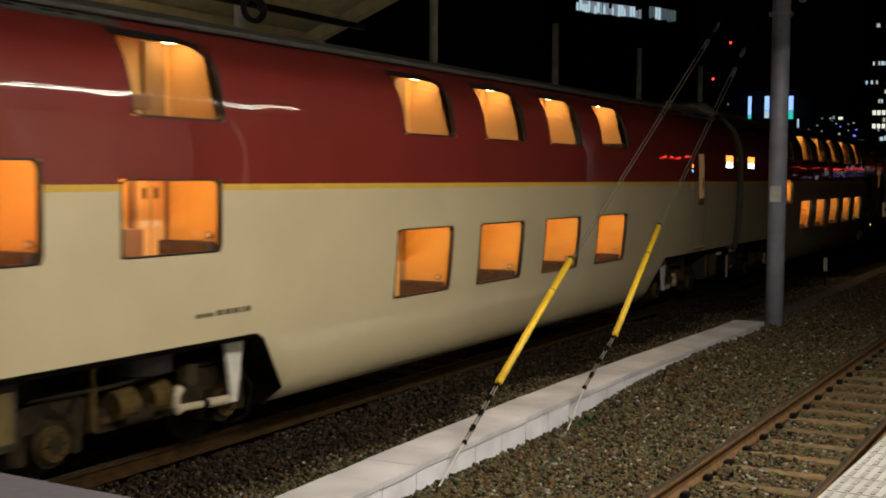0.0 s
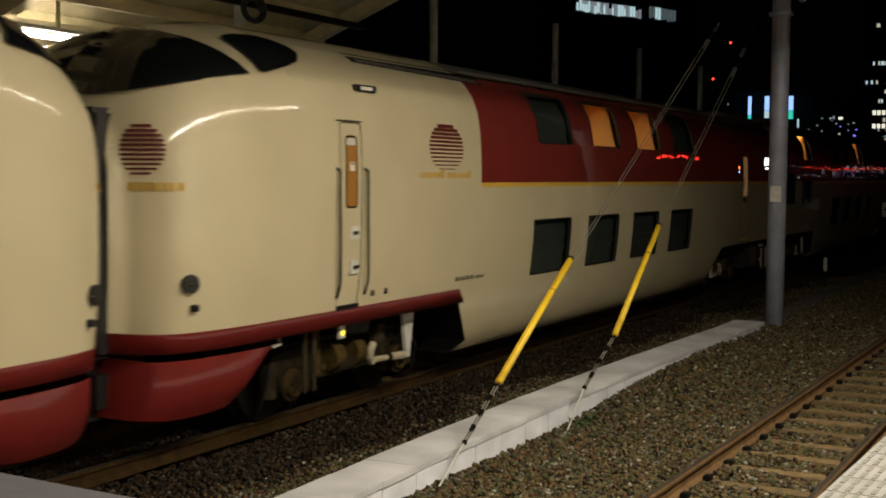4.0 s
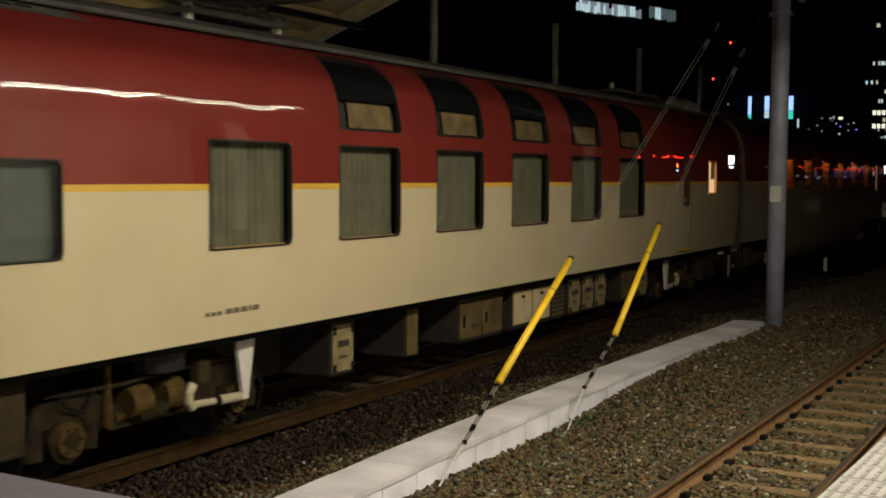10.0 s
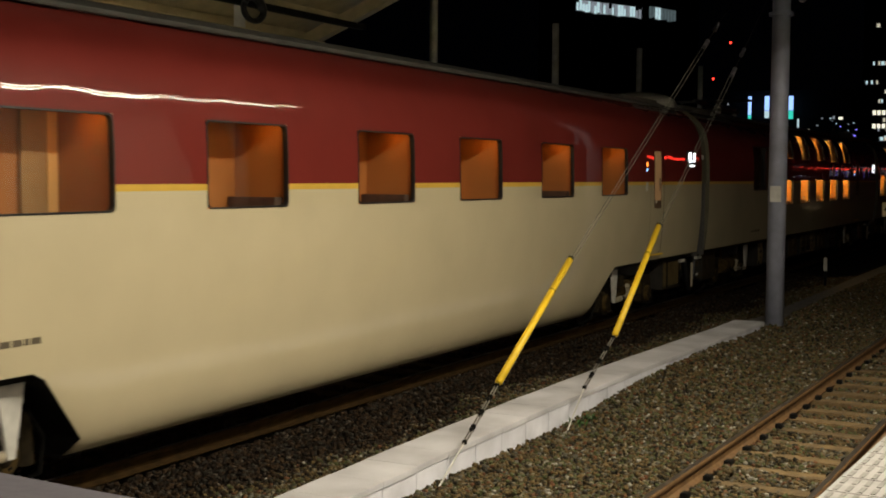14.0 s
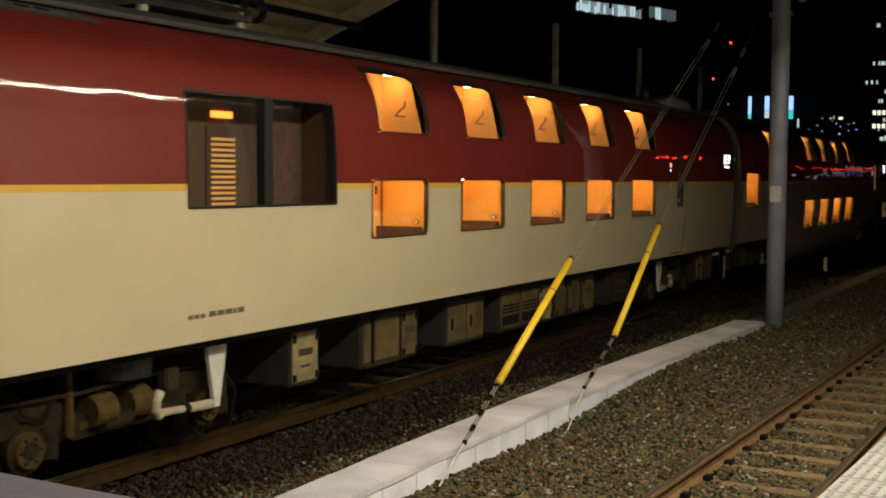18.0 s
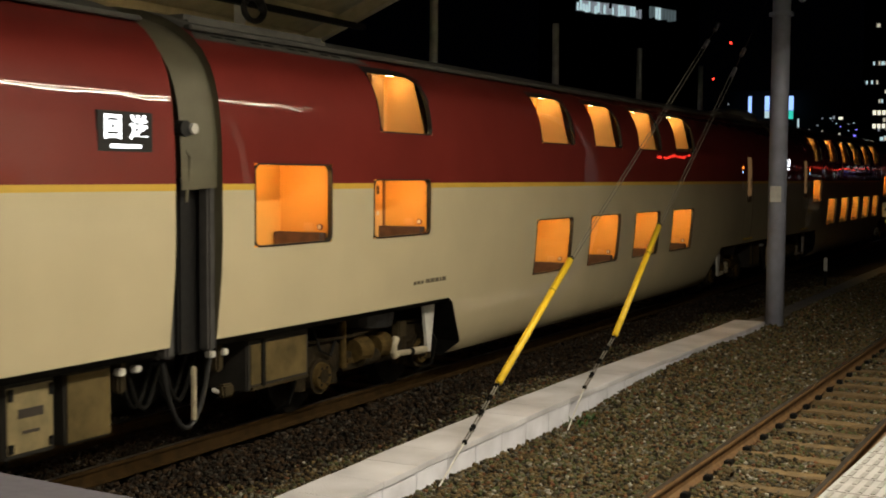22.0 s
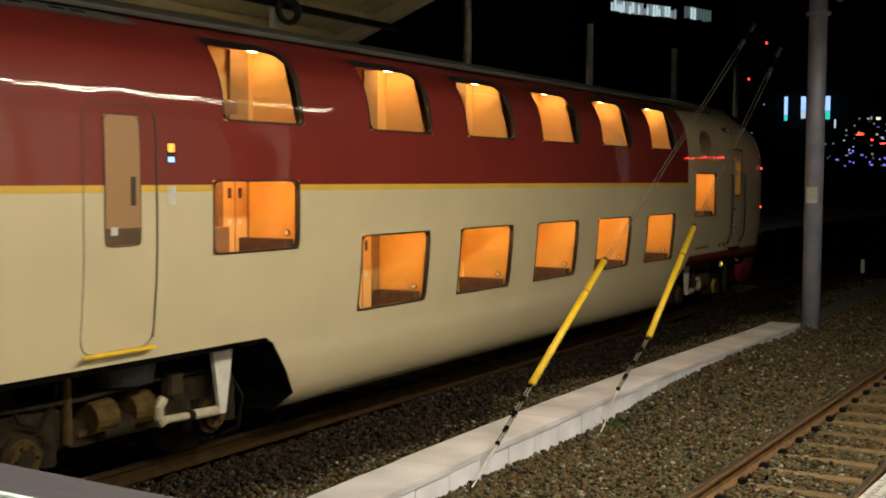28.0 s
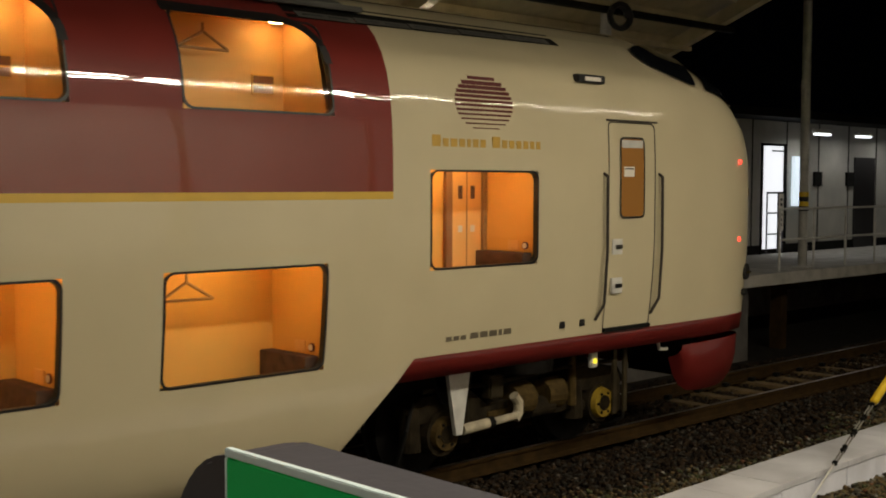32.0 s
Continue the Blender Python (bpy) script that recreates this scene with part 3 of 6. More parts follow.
def gear_box(car, y0, y1, z0, z1, x1=1.2, material=None, style=0):
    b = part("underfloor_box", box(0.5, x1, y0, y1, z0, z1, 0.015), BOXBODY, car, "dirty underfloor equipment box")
    if style == 0:
        part("front_plate", box(x1, x1 + 0.01, y0 + 0.02, y1 - 0.02, z0 + 0.02, z1 - 0.03, 0.004), material or BOXDARK, b)
    if style == 1:
        part("cover_plate", box(x1, x1 + 0.012, y0 + 0.05, y1 - 0.05, z0 + 0.06, z1 - 0.06, 0.004), BOXPAINT, b)
        part("strap", box(x1 + 0.012, x1 + 0.03, y0 + 0.2, y0 + 0.25, z0 + 0.02, z1 - 0.02), DARK, b)
        part("lip", box(x1 - 0.1, x1 + 0.03, y0 + 0.05, y1 - 0.05, z0 + 0.01, z0 + 0.04), BOXDARK, b)
    elif style == 2:
        m, w = (y0 + y1) / 2, y1 - y0
        c = part("cover_door", box(x1, x1 + 0.012, y0 + 0.03, y1 - 0.03, z0 + 0.04, z1 - 0.04, 0.004), BOXCREAM if material is BOXPAINT else BOXPAINT if w < 0.7 else BOXDARK, b, "dusty cover plate")
        part("label_plate", box(x1 + 0.012, x1 + 0.018, m - w * 0.24, m + w * 0.24, z0 + 0.3, z0 + 0.37), SEAM, c)
        part("label_plate", box(x1 + 0.012, x1 + 0.018, m - w * 0.16, m + w * 0.16, z0 + 0.18, z0 + 0.205), SEAM, c)
        for q in (y0 + 0.035, y1 - 0.075):
            part("hinge", box(x1 + 0.012, x1 + 0.03, q, q + 0.04, z1 - 0.14, z1 - 0.05), DARK, c)
            part("latch", box(x1 + 0.012, x1 + 0.03, q, q + 0.04, z0 + 0.05, z0 + 0.12), DARK, c)
    elif style == 7:
        c = part("cover_door", box(x1, x1 + 0.015, y0 + 0.04, y1 - 0.04, z0 + 0.04, z1 - 0.05, 0.005), BOXPAINT, b, "brown stained cover plate")
        for q in (y0 + 0.1, y1 - 0.24):
            part("grip_frame", box(x1 + 0.015, x1 + 0.025, q, q + 0.14, z0 + 0.22, z0 + 0.4), SEAM, c)
            part("grip", box(x1 + 0.025, x1 + 0.03, q + 0.03, q + 0.11, z0 + 0.25, z0 + 0.37), BOXPAINT, c)
        part("drop_bar", box(x1 + 0.015, x1 + 0.03, y0 + 0.24, y1 - 0.24, z0 + 0.29, z0 + 0.33), SEAM, c)
    elif style == 5:
        for q in range(2):
            ya, yb = y0 + (0.03, (y1 - y0) / 2 + 0.02)[q], y0 + ((y1 - y0) / 2 - 0.02, y1 - y0 - 0.03)[q]
            c = part("pale_cover", box(x1, x1 + 0.015, ya, yb, z0 + 0.06, z1 - 0.06, 0.006), CREAM, b, "pale cream cover plate")
            part("latch", box(x1 + 0.015, x1 + 0.03, (ya + yb) / 2 - 0.04, (ya + yb) / 2 + 0.04, z1 - 0.16, z1 - 0.12), DARK, c)
    elif style == 6:
        for k in range(7):
            part("slat", box(x1, x1 + 0.015, y0 + 0.03, y1 - 0.03, z0 + 0.06 + 0.065 * k, z0 + 0.09 + 0.065 * k), BOXPAINT, b)
    elif style == 4:
        for q in range(2):
            ya, yb = y0 + (0.04, (y1 - y0) / 2 + 0.02)[q], y0 + ((y1 - y0) / 2 - 0.02, y1 - y0 - 0.04)[q]
            c = part("cover_door", box(x1, x1 + 0.015, ya, yb, z0 + 0.05, z1 - 0.08, 0.005), BOXPAINT, b)
            part("latch", box(x1 + 0.015, x1 + 0.035, ya + 0.08, ya + 0.11, z0 + 0.2, z0 + 0.34), DARK, c)
            part("label_plate", box(x1 + 0.015, x1 + 0.02, yb - 0.28, yb - 0.1, z0 + 0.17, z0 + 0.22), SEAM, c)
        part("top_rail", box(x1 - 0.02, x1 + 0.02, y0, y1, z1 - 0.06, z1 - 0.02), BOXDARK, b)
    elif style == 3:
        for q in range(2):
            ya = y0 + 0.05 + q * (y1 - y0 - 0.05) / 2
            yb = ya + (y1 - y0 - 0.15) / 2
            g = part("grille_frame", box(x1, x1 + 0.02, ya, yb, z0 + 0.05, z1 - 0.04, 0.004), BOXPAINT, b)
            part("grille_opening", box(x1 + 0.02, x1 + 0.024, ya + 0.03, yb - 0.03, z0 + 0.09, z0 + 0.22), DARK, g)
            for k in range(3):
                part("slat", box(x1 + 0.02, x1 + 0.03, ya + 0.03, yb - 0.03, z0 + 0.26 + k * 0.045, z0 + 0.28 + k * 0.045), DARK, g)
    return b


def coupling_end(car, y, sgn, L):
    """End wall, gangway and hoses of a car at y; sgn: the way out."""
    zs = [p for p in PROFILE if p[1] >= 1.0]
    verts = [(w - 0.01, y, z) for w, z in zs] + [(-w + 0.01, y, z) for w, z in reversed(zs[:-1])]
    raw("end_wall", verts, [tuple(range(len(verts)))], SHROUD, car)
    if sgn < 0:
        zs2 = [p for p in PROFILE if p[1] >= 2.42]
        a, b = y, y - 0.42
        prof = [(1.41, 2.42)] + [(w - 0.07, z - 0.05) for w, z in zs2 if z > 2.45]
        prof = prof + [(-w, z) for w, z in reversed(prof[:-1])]
        n = len(prof)
        verts = [(w, a, z) for w, z in prof] + [(w - 0.04, b, z - 0.02) for w, z in prof]
        raw("end_fairing", verts, [(i, i + 1, n + i + 1, n + i) for i in range(n - 1)], SHROUD, car, "olive-grey fairing over the car's end", True)
        part("end_lamp", tube((1.34, y - 0.3, 2.92), (1.43, y - 0.3, 2.92), 0.045), WHITEISH, car)
        part("lamp_socket", tube((1.3, y - 0.38, 2.92), (1.4, y - 0.38, 2.92), 0.07), BLACK, car)
        part("end_cable", sweep([(1.36, y - 0.36, 2.75), (1.4, y - 0.33, 2.68), (1.38, y - 0.33, 2.5), (1.36, y - 0.34, 2.3)], 0.015, 6), SHROUD, car)
    for q in (0.12, 0.3):
        part("air_cock", box(1.16, 1.24, min(y - sgn * q, y - sgn * (q + 0.07)), max(y - sgn * q, y - sgn * (q + 0.07)), 0.9, 0.96, 0.01), WHITEISH, car)
    part("grey_post", box(1.28, 1.4, min(y, y + sgn * 0.1), max(y, y + sgn * 0.1), 1.0, 2.44, 0.02), ENDPOST, car, "grey gangway corner post")
    part("gangway_bellows", box(-0.6, 1.24, min(y, y + sgn * 0.3), max(y, y + sgn * 0.3), 0.98, 2.5, 0.02), BLACK, car)
    part("coupler", box(-0.2, 0.2, min(y - sgn * 0.4, y + sgn * 0.35), max(y - sgn * 0.4, y + sgn * 0.35), 0.7, 0.98, 0.04), DARK, car)
    for x in (0.95, 1.05):
        part("jumper_hose", sweep([(x, y - sgn * 0.1 + sgn * 0.05 * i, 0.9 - 0.36 * math.sin(math.pi * i / 8)) for i in range(9)], 0.02, 6), DARK, car)
    if sgn < 0:
        part("jumper_cable", sweep([(1.14, y + 0.22 - 0.07 * i, 0.92 - 0.62 * math.sin(math.pi * i / 9) ** 0.7) for i in range(10)], 0.024, 8), BLACK, car, "thick black hanging jumper cable")
        part("hose_bar", box(1.14, 1.18, y - 0.05, y + 0.0, 0.36, 0.84, 0.01), DAMPER, car, "pale upright hose bracket")
        part("hose_cock", box(1.12, 1.2, y + 0.34, y + 0.5, 0.5, 0.62, 0.02), BOXDARK, car)
        part("hose_tap", tube((1.16, y + 0.3, 0.56), (1.2, y + 0.2, 0.6), 0.02, 0.02, 8), WHITEISH, car)
    part("cock", box(1.1, 1.2, min(y - sgn * 0.35, y - sgn * 0.25), max(y - sgn * 0.35, y - sgn * 0.25), 0.75, 1.02, 0.02), BOXDARK, car)


def raw_box_on_side(y0, y1, z0, z1, off):
    """A thin plate lying on the curved side."""
    bm = bmesh.new()
    lo, hi = [[bm.verts.new((half(z) + q, y, z)) for y, z in ((y0, z0), (y1, z0), (y1, z1), (y0, z1))] for q in (-0.01, off)]
    bm.faces.new(hi)
    for i in range(4):
        bm.faces.new((lo[i], lo[(i + 1) % 4], hi[(i + 1) % 4], hi[i]))
    return bm


def roof_units(car, spots):
    for kind, a, b in spots:
        if kind == "unit":
            u = part("roof_unit", box(-0.9, 0.86, a, b, 3.84, 3.985, 0.05), ROOF_UNIT, car, "low dusty roof air-conditioning unit")
            side = [3.715, 3.75, 3.79, 3.83, 3.87]
            raw("side_grille", [(half(z) + 0.006, y, z) for z in side for y in (a - 0.25 + (z - 3.7), b + 0.35 - 1.6 * (z - 3.7))],
                [(2 * i, 2 * i + 1, 2 * i + 3, 2 * i + 2) for i in range(4)], ROOF, u, "", True)
            n = max(1, int((b - a) / 0.5))
            for k in range(n):
                y = a + (b - a) * k / n
                part("slotted_strip", raw_box_on_side(y, y + (b - a) / n - 0.02, 3.735, 3.79, 0.012), ROOF_UNIT, u)
                for q in range(2):
                    part("vent_slot", raw_box_on_side(y + 0.05 + 0.2 * q, y + 0.2 + 0.2 * q, 3.755, 3.775, 0.016), DARK, u)
        elif kind == "hump":
            bm = bmesh.new()
            bmesh.ops.create_uvsphere(bm, u_segments=16, v_segments=8, radius=1.0, matrix=Matrix.Translation((0.28, (a + b) / 2, 3.93)) @ Matrix.Diagonal((0.72, (b - a) / 2, 0.27, 1)))
            part("roof_hump", bm, HUMP, car, "rounded pale roof fairing", True)
        elif kind == "can":
            part("roof_canister", tube((0.5, a, 3.97), (0.5, a, b), 0.085, 0.085, 18), STEEL, car, "bright steel roof canister", True)
        elif kind == "rack":
            r = part("roof_rack", box(-0.6, 0.7, a, b, 4.05, 4.1, 0.01), ROOF_UNIT, car)
            for k in range(int((b - a) / 1.6)):
                part("insulator", tube((0.45, a + 0.3 + 1.6 * k, 4.1), (0.45, a + 0.3 + 1.6 * k, 4.22), 0.05, seg=10), WHITEISH, r)


def pantograph(car, y):
    """A folded current collector on the roof."""
    p = part("pantograph", box(-0.55, 0.6, y - 0.7, y + 0.9, 4.06, 4.12, 0.01), ROOF_UNIT, car, "folded pantograph on insulators")
    for x in (-0.45, 0.5):
        for q in (-0.6, 0.8):
            part("insulator", tube((x, y + q, 4.0), (x, y + q, 4.16), 0.06, 0.05, 10), WHITEISH, p)
        part("frame_bar", tube((x, y - 0.75, 4.18), (x, y + 0.95, 4.18), 0.03, seg=8), STEEL, p)
    part("lower_arm", tube((0, y + 0.8, 4.2), (0, y - 0.8, 4.3), 0.05, seg=8), STEEL, p)
    part("upper_arm", tube((0, y - 0.8, 4.3), (0.1, y + 0.9, 4.36), 0.035, seg=8), STEEL, p)
    for q in (0.75, 1.05):
        part("contact_strip", tube((-0.9, y + q, 4.38), (0.9, y + q, 4.38), 0.025, seg=8), STEEL, p)


def shell(name, car, L, holes, red0, red1, skirt, nose=0):
    """Body of a car: beige lower side, gold line, burgundy upper side, roof, far side, floor."""
    y0, y1 = 0.05, L - 0.5
    if nose > 0:
        y1 = 19.6
    if nose < 0:
        y0 = L - 19.6
    if skirt:
        a, b = skirt
        bottom = [(y0, 1.1), (a - 0.42, 1.09), (a - 0.3, 1.03), (a + 0.2, 0.48), (a + 0.24, 0.31), (b - 0.24, 0.31), (b - 0.2, 0.48), (b + 0.3, 1.03), (b + 0.42, 1.09), (y1, 1.1)]
        zlow = 0.31
    else:
        bottom, zlow = None, 1.1
    skin("lower_side", y0, y1, zlow, 2.4, [h for h in holes if h[2] < 2.4], BEIGE, car, 0, "smooth beige painted lower side", bottom)
    sy0, sy1 = max(y0, red0), min(y1, red1)
    skin("stripe", sy0, sy1, 2.4, 2.455, [h for h in holes if h[2] < 2.44 and h[3] > 2.41], GOLD, car, 0.0015, "thin gold line")
    skin("upper_side", sy0, sy1, 2.455, 3.82, [h for h in holes if h[3] > 2.46], RED, car, 0, "glossy burgundy upper side")
    if y0 < red0:
        skin("cab_side", y0, red0, 2.4, 3.82, [h for h in holes if h[3] > 2.46], BEIGE, car, 0, "beige painted cab side")
    if y1 > red1:
        skin("cab_side", red1, y1, 2.4, 3.82, [h for h in holes if h[3] > 2.46], BEIGE, car, 0, "beige painted cab side")
    tops = [p for p in PROFILE if p[1] >= 3.82]
    prof = tops + [(-w, z) for w, z in reversed(tops[:-1])]
    for ya, yb, m in ((sy0, sy1, ROOF), (y0, red0, BEIGE), (red1, y1, BEIGE)):
        if yb - ya < 0.05:
            continue
        verts = [(w, y, z) for y in (ya, yb) for w, z in prof]
        n = len(prof)
        raw("roof", verts, [(i, i + 1, n + i + 1, n + i) for i in range(n - 1)], m, car, "", True)
    part("gutter", box(1.06, 1.15, sy0, sy1, 3.8, 3.84, 0.01), ROOF, car, "grey roof edge moulding")
    side = [p for p in PROFILE if 1.0 <= p[1] <= 3.82]
    n = len(side)
    verts = [(-w, y, z) for y in (y0, y1) for w, z in side]
    raw("far_side", verts, [(i, n + i, n + i + 1, i + 1) for i in range(n - 1)], BEIGE, car, "", True)
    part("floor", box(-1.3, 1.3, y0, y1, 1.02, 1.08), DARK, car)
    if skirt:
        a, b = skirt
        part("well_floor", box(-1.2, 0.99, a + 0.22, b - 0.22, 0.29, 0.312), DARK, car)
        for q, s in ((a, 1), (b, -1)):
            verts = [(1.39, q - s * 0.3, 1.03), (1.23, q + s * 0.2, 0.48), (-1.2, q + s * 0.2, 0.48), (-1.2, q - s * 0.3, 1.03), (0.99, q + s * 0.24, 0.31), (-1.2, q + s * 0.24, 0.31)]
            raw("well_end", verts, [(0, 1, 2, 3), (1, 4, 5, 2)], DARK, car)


# ---------- the cab nose ----------
NOSE_Y = [19.6, 20.2, 20.55, 20.8, 20.95, 21.05, 21.15, 21.23, 21.3, 21.35]
NOSE_W = [1.0, 0.995, 0.98, 0.955, 0.93, 0.905, 0.86, 0.79, 0.67, 0.5]
NOSE_T = [4.055, 3.96, 3.84, 3.7, 3.58, 3.46, 3.34, 3.22, 3.1, 3.0]


def nose_point(y, s):
    """s: 0 at the bottom edge, 1 at the crown."""
    k, top = float(np.interp(y, NOSE_Y, NOSE_W)), float(np.interp(y, NOSE_Y, NOSE_T))
    i = s * (len(CABPROF) - 1)
    w, z = float(np.interp(i, range(len(CABPROF)), [p[0] for p in CABPROF])), float(np.interp(i, range(len(CABPROF)), [p[1] for p in CABPROF]))
    if z > 2.4:
        z = 2.4 + (z - 2.4) * (top - 2.4) / (4.06 - 2.4)
    return Vector((w * k, y, z))


CABPROF = [p for p in PROFILE if p[1] >= 1.25]
CABPROF = [(half(1.15), 1.15)] + CABPROF


def nose(car, ey=16.95, ez=3.35, tail=True, es=1.0, dr=(18.52, 19.2)):
    """Built at the large-y end of a cab car."""
    ns = 40
    ys = list(NOSE_Y)
    ys = sorted(set(ys) | {19.8, 20.0, 20.4, 20.7, 20.88, 21.0, 21.1, 21.19, 21.27})
    ss = [i / ns for i in range(ns + 1)]
    verts, faces = [], []
    row = 2 * ns + 1
    for y in ys:
        pts = [nose_point(max(y, 19.6), s) for s in ss]
        for p in pts:
            verts.append((p.x, y, p.z))
        for p in reversed(pts[:-1]):
            verts.append((-p.x, y, p.z))
    for i in range(len(ys) - 1):
        for j in range(row - 1):
            faces.append((i * row + j, (i + 1) * row + j, (i + 1) * row + j + 1, i * row + j + 1))
    faces.append(tuple((len(ys) - 1) * row + j for j in range(row)))
    raw("cab_nose", verts, faces, BEIGE, car, "rounded beige cab front", True)
    # red sill band round the nose
    verts, faces = [], []
    yy = [16.22] + ys
    for y in yy:
        k = float(np.interp(y, NOSE_Y, NOSE_W))
        for x, z in (((half(1.175) + 0.008) * k, 1.175), ((half(1.0) + 0.008) * k, 1.0), (1.2 * k, 0.99)):
            verts.append((x, y - (0.16 if y == 16.22 and z < 1.1 else 0), z))
    for i in range(len(yy) - 1):
        for j in range(2):
            faces.append((3 * i + j, 3 * i + 3 + j, 3 * i + 4 + j, 3 * i + 1 + j))
    n = len(verts)
    verts += [(-x, y, z) for x, y, z in verts]
    faces += [tuple(n + q for q in reversed(fc)) for fc in faces]
    e = len(yy) - 1
    faces.append((3 * e, n + 3 * e, n + 3 * e + 1, 3 * e + 1))
    raw("sill_band", verts, faces, SKIRT_RED, car, "dark red sill band", True)
    # snow plough skirt
    verts, faces = [], []
    sy = [19.88, 19.96, 20.06, 20.2, 20.4, 20.6, 20.8, 20.95, 21.05, 21.15, 21.22]
    for y in sy:
        k = float(np.interp(y, NOSE_Y, NOSE_W))
        h = float(np.interp(y, (19.88, 19.96, 20.06, 20.2, 20.45, 20.9, 21.2), (0.78, 0.6, 0.48, 0.41, 0.38, 0.38, 0.42)))
        for i in range(6):
            f = i / 5
            verts.append(((1.36 - 0.05 * f - 0.16 * f ** 3) * k, y + 0.06 * f, 0.93 - (0.93 - h) * f))
    for i in range(len(sy) - 1):
        for j in range(5):
            faces.append((6 * i + j, 6 * i + 6 + j, 6 * i + 7 + j, 6 * i + 1 + j))
    n = len(verts)
    verts += [(-x, y, z) for x, y, z in verts]
    faces += [tuple(n + q for q in reversed(fc)) for fc in faces]
    e = 6 * (len(sy) - 1)
    for j in range(5):
        faces.append((e + j, n + e + j, n + e + j + 1, e + j + 1))
    raw("plough_skirt", verts, faces, SKIRT_RED, car, "dark red curved front skirt", True)
    # windscreen and quarter lights, lying on the nose
    def level(y, z):
        ss2 = [i / 200 for i in range(201)]
        return next((q for q in ss2 if nose_point(y, q).z >= z), 1.0)

    def lay(name, rows, label):
        m = len(rows[0])
        verts = []
        for row in rows:
            for y, q in row:
                e = 0.004
                p = nose_point(y, q)
                u = nose_point(min(y + e, 21.35), q) - nose_point(max(y - e, 18.9), q)
                v = nose_point(y, min(q + e, 1)) - nose_point(y, q - e)
                n = u.cross(v)
                n = n.normalized() if n.length > 0 else Vector((0, 0, 1))
                verts.append(tuple(p + n * 0.03))
        k = len(verts)
        faces = [(i * m + j, (i + 1) * m + j, (i + 1) * m + j + 1, i * m + j + 1) for i in range(len(rows) - 1) for j in range(m - 1)]
        return raw(name, verts, faces, BLACK_GLASS, car, label, True)

    us = (0, 0.12, 0.3, 0.5, 0.68, 0.84, 1)
    rows = []
    for i in range(33):
        u = i / 32
        row = []
        ya, za = (float(np.interp(u, us, c)) for c in ((20.2, 20.36, 20.62, 20.88, 21.04, 21.15, 21.24), (3.425, 3.41, 3.37, 3.31, 3.27, 3.23, 3.2)))
        yb, zb = (float(np.interp(u, us, c)) for c in ((20.2, 20.33, 20.42, 20.47, 20.45, 20.4, 20.36), (3.435, 3.6, 3.72, 3.8, 3.84, 3.88, 3.95)))
        sa, sb = level(ya, za), level(yb, zb)
        if u > 0.95:
            sa, sb = 1.0, 1.0
        for j in range(15):
            v = j / 14
            row.append((ya + (yb - ya) * v, sa + (sb - sa) * v))
        rows.append(row)
    w = lay("windscreen", rows, "dark wrap-round windscreen")
    me = w.data.copy()
    for v in me.vertices:
        v.co.x = -v.co.x
    me.flip_normals()
    new("windscreen", me).parent = car
    us = (0, 0.06, 0.2, 0.45, 0.7, 0.92, 1)
    rows = []
    for i in range(33):
        u = i / 32
        lo, hi = [tuple(float(np.interp(u, us, c)) for c in cs) for cs in (
            ((19.25, 19.28, 19.38, 19.57, 19.78, 19.97, 20.03), (3.71, 3.665, 3.61, 3.55, 3.5, 3.455, 3.46)),
            ((19.25, 19.29, 19.42, 19.68, 19.92, 20.1, 20.13), (3.72, 3.765, 3.81, 3.84, 3.83, 3.79, 3.74)))]
        row = []
        for j in range(9):
            v = j / 8
            y, z = lo[0] + (hi[0] - lo[0]) * v, lo[1] + (hi[1] - lo[1]) * v
            row.append((y, level(max(y, 19.6), z)))
        rows.append(row)
    lay("quarter_light", rows, "dark triangular cab side window")
    em = new("front_emblem")
    em.parent = car
    em["label"] = "striped dark red disc on the nose"

    def front_strip(name, xa, xb, z, h, m, under):
        """A thin painted bar that follows the curve of the front."""
        n = 6
        verts = []
        for i in range(n + 1):
            x = xa + (xb - xa) * i / n
            y = float(np.interp(-x / half(z), [-q for q in NOSE_W[1:]], NOSE_Y[1:]))
            for zz in (z - h / 2, z + h / 2):
                verts.append((x + 0.004, y + 0.008, zz))
        raw(name, verts, [(2 * i, 2 * i + 1, 2 * i + 3, 2 * i + 2) for i in range(n)], m, under)

    for k in range(11):
        z, t = 2.94 - 0.04 * k, (k - 5) / 5.6
        hw = 0.19 * math.sqrt(max(0.02, 1 - t * t))
        front_strip("emblem_stripe", 1.05 - hw, 1.05 + hw, z, 0.028 - 0.001 * k, LOGORED, em)
    le = new("front_lettering")
    le.parent = car
    le["label"] = "row of small gold bars in place of lettering"
    for k in range(9):
        front_strip("letter_bar", 0.94 + 0.046 * k, 0.974 + 0.046 * k, 2.43, 0.07, GOLDTEXT, le)
    part("gangway_door", box(-0.72, 0.72, 21.2, 21.5, 0.95, 3.1, 0.05), BLACK, car, "black front gangway bellows")
    part("front_coupler", box(-0.35, 0.62, 21.0, 21.5, 0.38, 0.92, 0.12), BLACK, car, "black covered front coupler")
    part("grille", box(1.3, 1.437, 18.14, 18.52, 3.4, 3.47, 0.01), BLACK, car)
    part("grille_lamp", box(1.43, 1.441, 18.23, 18.45, 3.415, 3.45), PAPER, car)
